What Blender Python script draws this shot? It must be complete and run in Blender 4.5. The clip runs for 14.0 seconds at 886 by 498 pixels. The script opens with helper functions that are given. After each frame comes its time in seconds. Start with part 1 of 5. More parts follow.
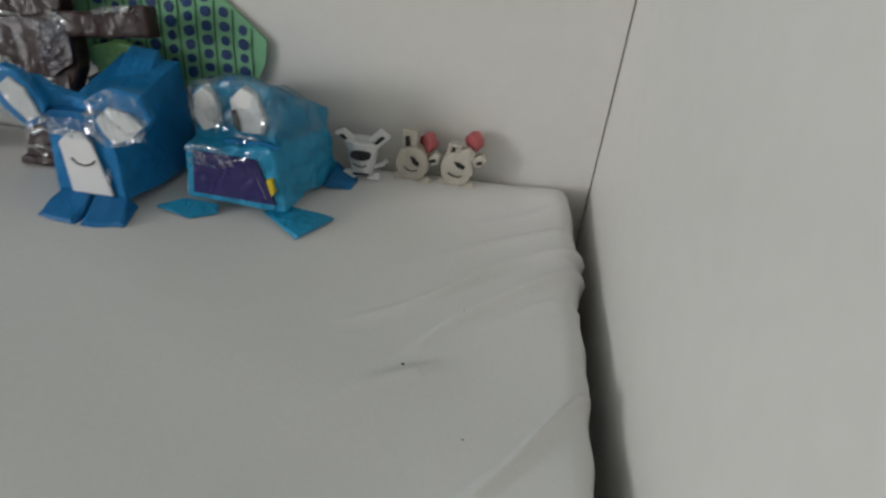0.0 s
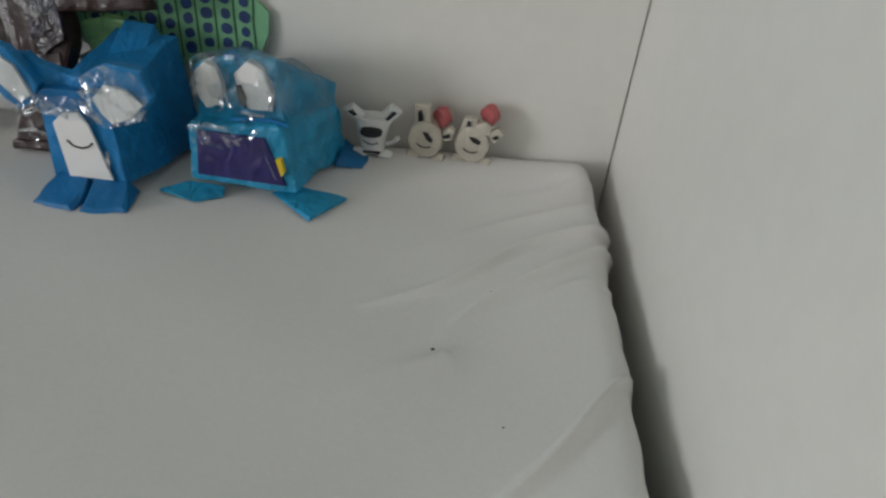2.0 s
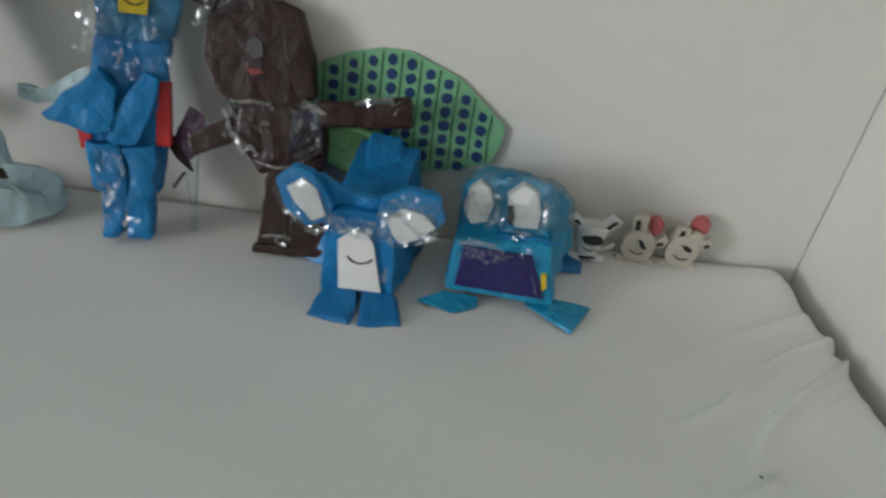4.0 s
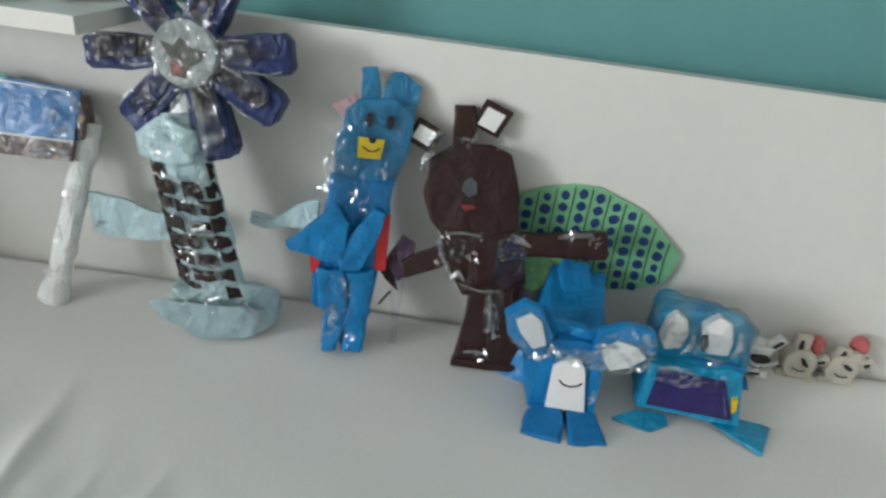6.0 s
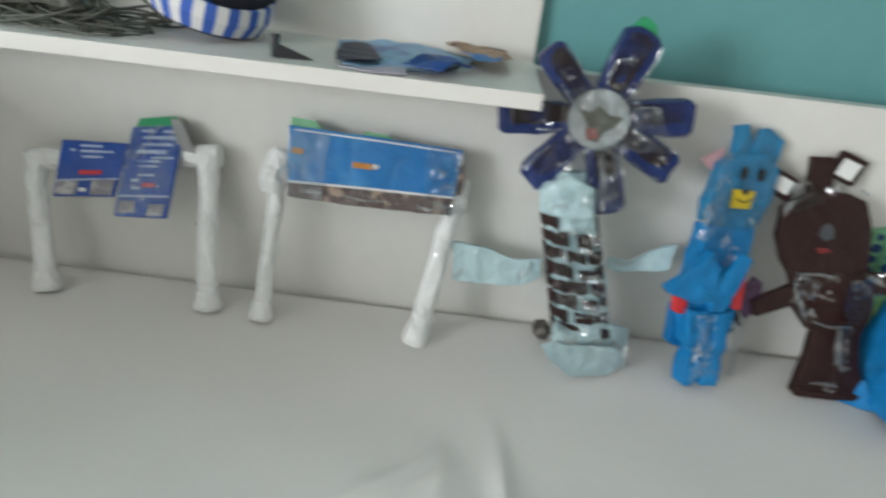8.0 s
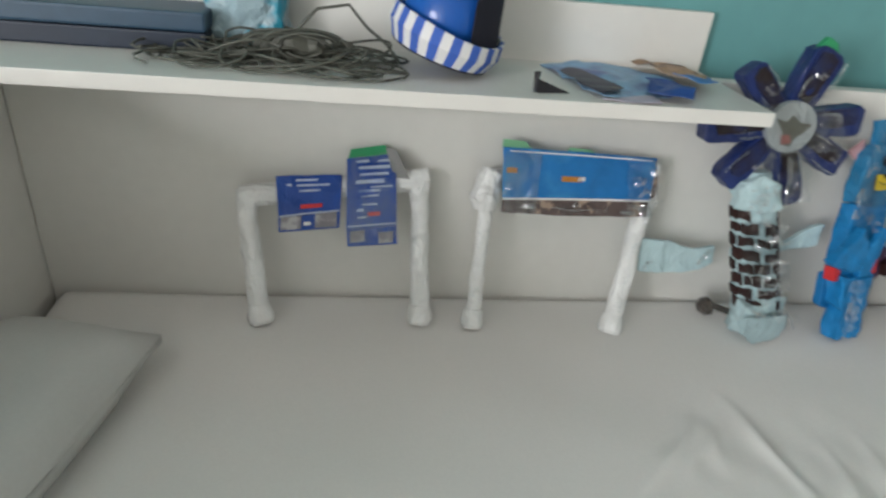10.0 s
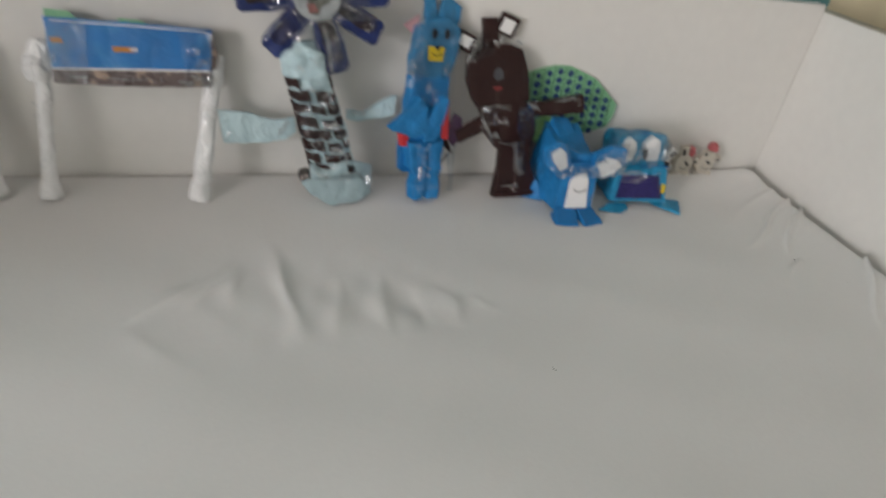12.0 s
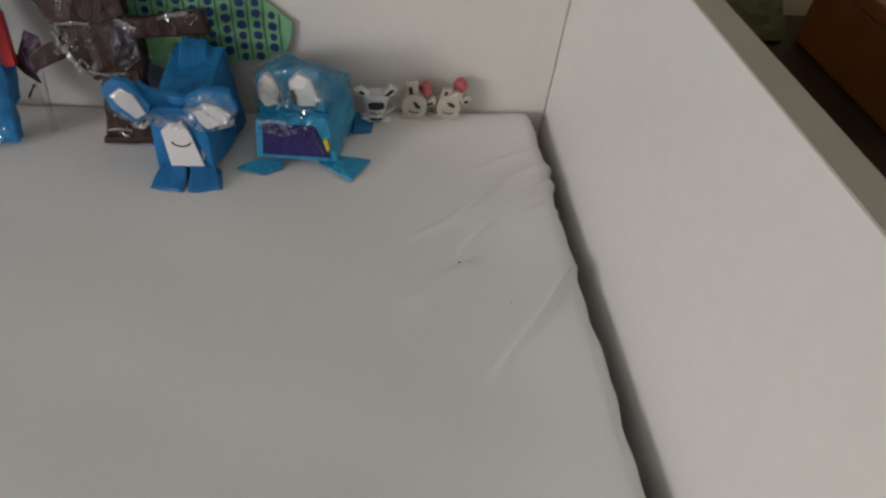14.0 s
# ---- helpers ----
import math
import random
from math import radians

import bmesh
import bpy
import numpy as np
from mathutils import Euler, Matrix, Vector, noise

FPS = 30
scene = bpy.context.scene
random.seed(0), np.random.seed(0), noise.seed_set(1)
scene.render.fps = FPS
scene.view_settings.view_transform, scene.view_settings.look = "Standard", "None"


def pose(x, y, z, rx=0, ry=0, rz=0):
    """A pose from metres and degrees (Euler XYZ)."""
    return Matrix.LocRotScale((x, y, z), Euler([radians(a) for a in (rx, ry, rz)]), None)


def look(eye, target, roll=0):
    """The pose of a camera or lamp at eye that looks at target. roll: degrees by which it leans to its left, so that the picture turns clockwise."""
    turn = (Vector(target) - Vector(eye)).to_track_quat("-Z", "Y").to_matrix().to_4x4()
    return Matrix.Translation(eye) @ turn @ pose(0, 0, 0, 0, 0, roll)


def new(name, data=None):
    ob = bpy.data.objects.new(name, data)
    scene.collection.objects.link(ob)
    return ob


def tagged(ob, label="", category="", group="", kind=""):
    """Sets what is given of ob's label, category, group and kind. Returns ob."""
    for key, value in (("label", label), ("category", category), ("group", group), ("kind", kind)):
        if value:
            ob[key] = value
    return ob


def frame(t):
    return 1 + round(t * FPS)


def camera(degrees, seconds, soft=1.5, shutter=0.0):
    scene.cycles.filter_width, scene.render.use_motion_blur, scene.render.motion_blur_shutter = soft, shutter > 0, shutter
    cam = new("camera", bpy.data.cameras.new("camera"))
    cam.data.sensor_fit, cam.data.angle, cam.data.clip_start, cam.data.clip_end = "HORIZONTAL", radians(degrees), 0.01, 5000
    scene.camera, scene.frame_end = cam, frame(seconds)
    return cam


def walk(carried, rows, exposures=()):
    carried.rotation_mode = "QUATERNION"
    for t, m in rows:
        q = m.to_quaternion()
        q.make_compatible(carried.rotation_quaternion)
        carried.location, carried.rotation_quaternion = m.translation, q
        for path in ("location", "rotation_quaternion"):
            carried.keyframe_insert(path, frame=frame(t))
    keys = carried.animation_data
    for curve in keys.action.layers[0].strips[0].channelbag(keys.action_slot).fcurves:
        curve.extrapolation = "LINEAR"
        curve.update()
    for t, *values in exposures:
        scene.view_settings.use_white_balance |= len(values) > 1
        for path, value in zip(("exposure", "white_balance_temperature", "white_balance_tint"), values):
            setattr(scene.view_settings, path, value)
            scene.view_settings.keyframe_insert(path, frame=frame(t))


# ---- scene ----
cam = camera(70.4, 14.0, soft=2.4, shutter=0.5)
PATH = [
    (0, (-0.142, -0.789, 0.905), (-0.249, 0.876, -0.198), 6.0),
    (0.5, (-0.132, -0.757, 0.878), (-0.199, 0.944, -0.172), 4.4),
    (1, (-0.133, -0.756, 0.875), (-0.177, 0.915, -0.225), 4.4),
    (1.5, (-0.147, -0.76, 0.878), (-0.228, 0.882, -0.261), 4.3),
    (2, (-0.175, -0.767, 0.879), (-0.249, 0.873, -0.264), 5.2),
    (2.5, (-0.238, -0.771, 0.897), (-0.289, 0.891, -0.214), 6.7),
    (3, (-0.317, -0.766, 0.913), (-0.341, 0.904, -0.188), 6.2),
    (3.2, (-0.359, -0.751, 0.935), (-0.341, 0.91, -0.179), 8.8),
    (5.3, (-0.709, -0.814, 0.941), (-0.644, 0.984, 0.067), 6.1),
    (5.5, (-0.731, -0.807, 0.985), (-0.657, 0.967, 0.063), 8.4),
    (6, (-0.744, -0.808, 1.027), (-0.8, 0.973, 0.118), 7.6),
    (6.5, (-0.833, -0.833, 1.042), (-0.91, 0.949, 0.138), 6.6),
    (7, (-0.99, -0.871, 1.039), (-0.872, 0.939, 0.196), 5.8),
    (7.5, (-1.121, -0.902, 1.059), (-1.054, 0.906, 0.207), 7.3),
    (8, (-1.242, -0.885, 1.053), (-1.302, 0.901, 0.156), 6.3),
    (8.2, (-1.335, -0.867, 1.05), (-1.376, 0.933, 0.18), 5.3),
    (10.3, (-1.719, -0.932, 1.114), (-1.296, 0.768, 0.15), 6.3),
    (10.5, (-1.677, -0.931, 1.115), (-1.136, 0.748, 0.172), 5.9),
    (11, (-1.519, -1.039, 1.11), (-0.944, 0.608, 0.132), 3.6),
    (11.5, (-1.277, -1.154, 1.108), (-0.856, 0.531, 0.116), 3.8),
    (12, (-1.187, -1.161, 1.112), (-0.639, 0.411, 0.005), 8.8),
    (12.5, (-0.917, -1.076, 1.118), (-0.375, 0.378, -0.143), 9.9),
    (13, (-0.623, -1.065, 1.099), (-0.128, 0.388, -0.183), 6.2),
    (13.5, (-0.363, -1.011, 1.134), (-0.045, 0.417, -0.231), 9.3),
    (14, (-0.318, -0.977, 1.133), (-0.087, 0.422, -0.277), 7.0),
]
EXPOSURES = [
    (0.0, -0.65, 6500, 13), (2.0, -0.65, 6500, 12), (3.0, -0.78, 6500, 11), (5.5, -0.14, 6300, 9), (7.2, -0.14, 6300, 9), (8.2, -0.06, 6350, 9), (10.5, -0.23, 6550, 12),
    (12.0, -0.41, 6750, 17), (13.0, -0.54, 6850, 20), (14.0, -0.70, 6850, 20),
]
walk(cam, [(t, look(eye, target, roll)) for t, eye, target, roll in PATH], EXPOSURES)

# ---- world and light ----
world = bpy.data.worlds.new("sky")
scene.world = world
world.use_nodes = True
wn = world.node_tree
sky = wn.nodes.new("ShaderNodeTexSky")
sky.sky_type, sky.sun_disc = "NISHITA", False
sky.sun_elevation, sky.sun_rotation = radians(40), radians(200)
wn.links.new(sky.outputs[0], wn.nodes["Background"].inputs[0])
wn.nodes["Background"].inputs[1].default_value = 0.1


def area(name, at, target, w, h, watts, colour):
    data = bpy.data.lights.new(name, "AREA")
    data.shape, data.size, data.size_y, data.energy, data.color = "RECTANGLE", w, h, watts, colour
    ob = new(name, data)
    ob.matrix_world = look(at, target)
    return ob


# daylight that enters by the window in the far side wall
area("window_light", (-4.285, -3.05, 1.36), (0.0, -2.75, 1.26), 1.40, 1.20, 134, (0.98, 0.985, 1.0))


# ---- materials ----
def material(name, colour, rough=0.6, vary=0.12, grain=60.0, bump=0.15, bump_scale=120.0, coat=0.0, coarse=6.0, crinkle=0.0, metal=0.0, spots=None):
    """Base colour with variation at two scales, fine relief, and a film of clear tape where coat is set."""
    m = bpy.data.materials.new(name)
    m.use_nodes = True
    nt = m.node_tree
    n, l = nt.nodes, nt.links
    p = n["Principled BSDF"]
    co = n.new("ShaderNodeTexCoord")
    fine, big = n.new("ShaderNodeTexNoise"), n.new("ShaderNodeTexNoise")
    fine.inputs["Scale"].default_value, big.inputs["Scale"].default_value = grain, coarse
    fine.inputs["Detail"].default_value = big.inputs["Detail"].default_value = 4
    l.new(co.outputs["Object"], fine.inputs["Vector"])
    l.new(co.outputs["Object"], big.inputs["Vector"])
    add = n.new("ShaderNodeMath")
    add.operation = "ADD"
    l.new(fine.outputs["Fac"], add.inputs[0])
    l.new(big.outputs["Fac"], add.inputs[1])
    ramp = n.new("ShaderNodeMapRange")
    ramp.inputs["From Min"].default_value, ramp.inputs["From Max"].default_value = 0.6, 1.4
    ramp.inputs["To Min"].default_value, ramp.inputs["To Max"].default_value = 1 - vary, 1 + vary
    l.new(add.outputs[0], ramp.inputs["Value"])
    mul = n.new("ShaderNodeMix")
    mul.data_type, mul.blend_type = "RGBA", "MULTIPLY"
    mul.inputs["Factor"].default_value = 1
    mul.inputs["A"].default_value = colour
    l.new(ramp.outputs[0], mul.inputs["B"])
    out = mul.outputs["Result"]
    if spots:
        tint, low, high, size = spots
        sp = n.new("ShaderNodeTexNoise")
        sp.inputs["Scale"].default_value, sp.inputs["Detail"].default_value = size, 3
        l.new(co.outputs["Object"], sp.inputs["Vector"])
        mr = n.new("ShaderNodeMapRange")
        mr.inputs["From Min"].default_value, mr.inputs["From Max"].default_value = low, high
        l.new(sp.outputs["Fac"], mr.inputs["Value"])
        mix = n.new("ShaderNodeMix")
        mix.data_type = "RGBA"
        l.new(mr.outputs[0], mix.inputs["Factor"])
        l.new(out, mix.inputs["A"])
        mix.inputs["B"].default_value = tint
        out = mix.outputs["Result"]
    l.new(out, p.inputs["Base Color"])
    p.inputs["Roughness"].default_value, p.inputs["Metallic"].default_value = rough, metal
    bn = n.new("ShaderNodeTexNoise")
    bn.inputs["Scale"].default_value, bn.inputs["Detail"].default_value = bump_scale, 5
    l.new(co.outputs["Object"], bn.inputs["Vector"])
    b = n.new("ShaderNodeBump")
    b.inputs["Strength"].default_value, b.inputs["Distance"].default_value = bump, 0.002
    l.new(bn.outputs["Fac"], b.inputs["Height"])
    l.new(b.outputs[0], p.inputs["Normal"])
    if coat:
        p.inputs["Coat Weight"].default_value, p.inputs["Coat Roughness"].default_value = coat * 0.6, 0.08
        p.inputs["Specular IOR Level"].default_value = 0.3
        wob = n.new("ShaderNodeTexNoise")
        wob.inputs["Scale"].default_value, wob.inputs["Detail"].default_value = 31, 2.0
        wob.inputs["Distortion"].default_value = 1.6
        turn = n.new("ShaderNodeMapping")
        turn.inputs["Scale"].default_value, turn.inputs["Rotation"].default_value = (1.15, 1.0, 0.9), (0.0, 0.5, 0.0)
        l.new(co.outputs["Object"], turn.inputs["Vector"])
        l.new(turn.outputs[0], wob.inputs["Vector"])
        cb = n.new("ShaderNodeBump")
        cb.inputs["Strength"].default_value, cb.inputs["Distance"].default_value = (crinkle or 0.5) * 0.8, 0.010
        l.new(wob.outputs["Fac"], cb.inputs["Height"])
        l.new(cb.outputs[0], p.inputs["Coat Normal"])
        l.new(cb.outputs[0], b.inputs["Normal"])
    return m


def film(name, share=0.05, rough=0.07, milk=0.0, crease=0.55):
    """Clear sticky tape: mostly see-through, with crinkled gloss; milk adds the haze of many layers."""
    m = bpy.data.materials.new(name)
    m.use_nodes = True
    n, l = m.node_tree.nodes, m.node_tree.links
    n.remove(n["Principled BSDF"])
    tr, gl, mx = n.new("ShaderNodeBsdfTransparent"), n.new("ShaderNodeBsdfGlossy"), n.new("ShaderNodeMixShader")
    tr.inputs["Color"].default_value = (0.93, 0.95, 0.96, 1)
    gl.inputs["Roughness"].default_value = rough
    # gloss grows towards grazing sight, as on any clear film
    fr, sh = n.new("ShaderNodeFresnel"), n.new("ShaderNodeMath")
    fr.inputs["IOR"].default_value = 1.45
    sh.operation = "MULTIPLY_ADD"
    sh.inputs[1].default_value, sh.inputs[2].default_value = 0.35, share
    l.new(fr.outputs[0], sh.inputs[0])
    l.new(sh.outputs[0], mx.inputs[0])
    nz, b, co = n.new("ShaderNodeTexNoise"), n.new("ShaderNodeBump"), n.new("ShaderNodeTexCoord")
    nz.inputs["Scale"].default_value, nz.inputs["Detail"].default_value = 40, 2.0
    nz.inputs["Distortion"].default_value = 1.0
    b.inputs["Strength"].default_value, b.inputs["Distance"].default_value = crease, 0.008
    mp = n.new("ShaderNodeMapping")
    mp.inputs["Scale"].default_value, mp.inputs["Rotation"].default_value = (1.3, 1.0, 0.7), (0.0, 0.6, 0.0)
    l.new(co.outputs["Object"], mp.inputs["Vector"])
    l.new(mp.outputs[0], nz.inputs["Vector"])
    # sharp creases over a soft waviness
    cr, sm = n.new("ShaderNodeTexNoise"), n.new("ShaderNodeMath")
    cr.noise_type = "RIDGED_MULTIFRACTAL"
    cr.inputs["Scale"].default_value, cr.inputs["Detail"].default_value = 34, 2.0
    l.new(mp.outputs[0], cr.inputs["Vector"])
    sm.operation = "MULTIPLY_ADD"
    sm.inputs[1].default_value = 0.55
    l.new(cr.outputs["Fac"], sm.inputs[0])
    l.new(nz.outputs["Fac"], sm.inputs[2])
    l.new(sm.outputs[0], b.inputs["Height"])
    l.new(b.outputs[0], gl.inputs["Normal"])
    l.new(tr.outputs[0], mx.inputs[1])
    l.new(gl.outputs[0], mx.inputs[2])
    last = mx.outputs[0]
    if milk:
        df, m2 = n.new("ShaderNodeBsdfDiffuse"), n.new("ShaderNodeMixShader")
        df.inputs["Color"].default_value = (0.55, 0.64, 0.66, 1)
        fc = n.new("ShaderNodeMapRange")
        fc.inputs["From Min"].default_value, fc.inputs["From Max"].default_value = 0.38, 0.72
        fc.inputs["To Max"].default_value = milk
        l.new(nz.outputs["Fac"], fc.inputs["Value"])
        l.new(fc.outputs[0], m2.inputs[0])
        l.new(last, m2.inputs[1])
        l.new(df.outputs[0], m2.inputs[2])
        last = m2.outputs[0]
    l.new(last, n["Material Output"].inputs["Surface"])
    return m


WHITE_BOARD = material("white_melamine", (0.74, 0.73, 0.69, 1), 0.38, 0.03, 40, 0.03, 300, coarse=2.5)
BOARD_EDGE = material("board_edge_band", (0.42, 0.40, 0.33, 1), 0.45, 0.06, 40, 0.05, 300)
TEAL = material("teal_wall_paint", (0.135, 0.345, 0.35, 1), 0.65, 0.06, 30, 0.12, 200, coarse=1.5)
CREAM = material("cream_wall_paint", (0.70, 0.62, 0.42, 1), 0.7, 0.05, 30, 0.12, 200)
# invented tone for walls out of view: bright for fill, green to tint shadows
FILL_WALL = material("pale_green_fill_wall", (0.655, 0.685, 0.66, 1), 0.7, 0.05, 30, 0.12, 200)
CEIL = material("ceiling_paint", (0.78, 0.77, 0.75, 1), 0.8, 0.03, 30, 0.1, 200)
FLOOR = material("floor_laminate", (0.32, 0.22, 0.14, 1), 0.4, 0.2, 20, 0.1, 60)
SHEET = material("white_cotton_sheet", (0.80, 0.79, 0.765, 1), 0.85, 0.035, 260, 0.11, 700, coarse=3)
BLUE = material("blue_card", (0.007, 0.19, 0.46, 1), 0.55, 0.22, 50, 0.3, 90, coat=0.3, crinkle=0.55, coarse=13)
DEEP_BLUE = material("deep_blue_card", (0.007, 0.15, 0.38, 1), 0.5, 0.12, 50, 0.2, 90, coat=0.2, crinkle=0.25)
CYAN = material("cyan_card", (0.012, 0.27, 0.48, 1), 0.5, 0.26, 50, 0.3, 90, coat=0.4, crinkle=0.8, coarse=14)
TAPED_BLUE = material("taped_blue_card", (0.020, 0.19, 0.38, 1), 0.45, 0.16, 40, 0.3, 70, coat=0.8, crinkle=0.7)
BROWN = material("taped_brown_card", (0.024, 0.0070, 0.0060, 1), 0.5, 0.25, 40, 0.18, 70, coat=0.30, crinkle=0.3)
PALE = material("taped_pale_blue_paper", (0.47, 0.63, 0.66, 1), 0.5, 0.1, 40, 0.3, 60, coat=0.7, crinkle=0.8)
PALE_GREY = material("pale_blue_grey_paper", (0.37, 0.50, 0.53, 1), 0.55, 0.08, 40, 0.2, 60, coat=0.4, crinkle=0.4)
NAVY = material("taped_navy_card", (0.011, 0.020, 0.082, 1), 0.42, 0.3, 40, 0.3, 60, coat=0.35, crinkle=0.6, spots=((0.017, 0.010, 0.011, 1), 0.36, 0.58, 19))
NAVY_SIDE = material("navy_card_side", (0.012, 0.026, 0.115, 1), 0.42, 0.35, 40, 0.3, 60, coat=0.35, crinkle=0.5)
PAPER = material("white_paper", (0.80, 0.80, 0.79, 1), 0.6, 0.04, 60, 0.12, 90)
TAPED_WHITE = material("taped_white_paper", (0.80, 0.81, 0.80, 1), 0.4, 0.07, 50, 0.35, 60, coat=1.0, crinkle=0.9)
CREAM_PAPER = material("taped_cream_paper", (0.54, 0.50, 0.42, 1), 0.45, 0.09, 50, 0.35, 60, coat=0.8, crinkle=0.7)
BLACK = material("black_marker", (0.012, 0.012, 0.016, 1), 0.5, 0.2, 60, 0.1, 100)
RED = material("red_card", (0.62, 0.03, 0.035, 1), 0.5, 0.1, 50, 0.15, 90)
PINK = material("pink_cap_plastic", (0.50, 0.125, 0.13, 1), 0.35, 0.1, 50, 0.1, 90)
PALE_PINK = material("pale_pink_paper", (0.72, 0.42, 0.44, 1), 0.6, 0.08, 50, 0.2, 90, coat=0.4)
YELLOW = material("yellow_card", (0.72, 0.52, 0.015, 1), 0.55, 0.08, 50, 0.15, 90)
PURPLE = material("purple_felt_pen", (0.022, 0.016, 0.115, 1), 0.42, 0.3, 90, 0.2, 120, coat=0.6, crinkle=0.5)
MAUVE = material("mauve_taped_paper", (0.075, 0.035, 0.085, 1), 0.4, 0.3, 60, 0.3, 70, coat=1.0, crinkle=0.9)
GREEN = material("light_green_card", (0.21, 0.48, 0.27, 1), 0.55, 0.08, 40, 0.15, 90, coat=0.3, crinkle=0.3)
DARK_GREEN = material("dark_green_line", (0.02, 0.11, 0.045, 1), 0.55, 0.1, 50, 0.1, 90)
LIME = material("crumpled_green_film", (0.28, 0.58, 0.22, 1), 0.35, 0.25, 50, 0.4, 60, coat=1.0, crinkle=1.0)
INK = material("blue_ink", (0.012, 0.045, 0.155, 1), 0.5, 0.3, 120, 0.1, 90)
GREY_CARD = material("grey_card", (0.25, 0.25, 0.25, 1), 0.6, 0.06, 50, 0.15, 90)
GREEN_TIP = material("green_paper", (0.03, 0.32, 0.13, 1), 0.55, 0.1, 50, 0.15, 90)
PRINT = material("blue_printed_wrapper", (0.012, 0.17, 0.46, 1), 0.42, 0.2, 30, 0.2, 80, coat=0.5, crinkle=0.25, coarse=14, spots=((0.06, 0.30, 0.58, 1), 0.5, 0.75, 16))
PRINT_DARK = material("dark_blue_printed_card", (0.010, 0.068, 0.34, 1), 0.42, 0.2, 30, 0.2, 80, coat=0.5, crinkle=0.4, coarse=14)
PRINT_BROWN = material("brown_printed_strip", (0.10, 0.07, 0.065, 1), 0.4, 0.4, 90, 0.2, 80, coat=0.9, crinkle=0.7, spots=((0.36, 0.26, 0.20, 1), 0.55, 0.62, 45))
PRINT_GREY = material("grey_printed_picture", (0.26, 0.25, 0.27, 1), 0.45, 0.3, 60, 0.2, 80, coat=0.4, crinkle=0.4, spots=((0.42, 0.42, 0.43, 1), 0.5, 0.62, 60))
PRINT_PALE = material("pale_blue_white_print", (0.50, 0.58, 0.74, 1), 0.5, 0.25, 70, 0.1, 90, spots=((0.12, 0.22, 0.50, 1), 0.55, 0.66, 70))
ORANGE = material("orange_print", (0.55, 0.22, 0.03, 1), 0.5, 0.2, 90, 0.1, 90)
TAN = material("tan_print", (0.42, 0.27, 0.17, 1), 0.5, 0.3, 90, 0.1, 90, spots=((0.08, 0.05, 0.05, 1), 0.55, 0.65, 60))
SKY_PRINT = material("sky_blue_print", (0.25, 0.42, 0.60, 1), 0.5, 0.25, 60, 0.1, 90, spots=((0.16, 0.20, 0.40, 1), 0.5, 0.62, 14))
DUSK = material("dusk_print", (0.045, 0.035, 0.060, 1), 0.5, 0.35, 60, 0.1, 90, spots=((0.20, 0.13, 0.06, 1), 0.60, 0.68, 40))
AZURE = material("azure_print", (0.03, 0.17, 0.46, 1), 0.5, 0.2, 60, 0.1, 90)
LILAC = material("lilac_print", (0.42, 0.38, 0.46, 1), 0.5, 0.2, 60, 0.1, 90)
ROYAL = material("royal_blue_print", (0.014, 0.055, 0.24, 1), 0.5, 0.2, 60, 0.1, 90)
VINYL_BLUE = material("glossy_blue_vinyl", (0.012, 0.10, 0.42, 1), 0.22, 0.05, 40, 0.03, 50)
STRIPE_WHITE = material("white_stripe_fabric", (0.72, 0.72, 0.72, 1), 0.8, 0.06, 200, 0.2, 400)
STRIPE_BLUE = material("blue_stripe_fabric", (0.045, 0.12, 0.48, 1), 0.8, 0.08, 200, 0.2, 400)
DARK_LINING = material("dark_lining_fabric", (0.008, 0.008, 0.02, 1), 0.7, 0.2, 200, 0.2, 400)
CORD = material("grey_cord", (0.095, 0.098, 0.080, 1), 0.55, 0.15, 80, 0.1, 200)
# bag and case colours are darkened to carry the shade at the shelf's left
BAG = material("pale_plastic_bag", (0.34, 0.47, 0.52, 1), 0.3, 0.2, 40, 0.3, 50, coat=0.6, crinkle=0.8, spots=((0.03, 0.30, 0.42, 1), 0.5, 0.56, 16))
SLATE = material("slate_blue_cover", (0.007, 0.016, 0.035, 1), 0.5, 0.15, 50, 0.1, 90)
DARK_WOOD = material("dark_stained_wood", (0.028, 0.012, 0.007, 1), 0.4, 0.35, 14, 0.15, 60)
AMBER_WOOD = material("amber_wood", (0.16, 0.05, 0.008, 1), 0.4, 0.3, 14, 0.12, 60)
OLIVE = material("olive_fabric", (0.10, 0.095, 0.035, 1), 0.85, 0.2, 120, 0.3, 300)
PILLOW = material("grey_white_pillowcase", (0.58, 0.58, 0.56, 1), 0.85, 0.04, 200, 0.25, 500)
LINT = material("dark_lint", (0.06, 0.055, 0.05, 1), 0.9, 0.2, 300, 0.2, 500)
FOIL = material("crushed_foil_bead", (0.10, 0.085, 0.075, 1), 0.25, 0.3, 90, 0.4, 80, coat=1.0, metal=0.6)
TAPE = film("clear_sticky_tape", 0.010, 0.12)
HAZE = film("layered_sticky_tape", 0.025, 0.16, 0.20)
HEAVY = film("heavily_crinkled_tape", 0.055, 0.12, 0.02)
CREASE = film("rolled_tape_edge", 0.17, 0.12)
SHINE = film("puckered_tape", 0.15, 0.11, 0.0, 0.25)


# ---- mesh helpers ----
def mesh(name, bm, mat, smooth=False):
    bmesh.ops.recalc_face_normals(bm, faces=bm.faces)
    me = bpy.data.meshes.new(name)
    bm.to_mesh(me)
    bm.free()
    for mm in (mat if isinstance(mat, (list, tuple)) else [mat]):
        me.materials.append(mm)
    if smooth:
        me.polygons.foreach_set("use_smooth", [True] * len(me.polygons))
    return me


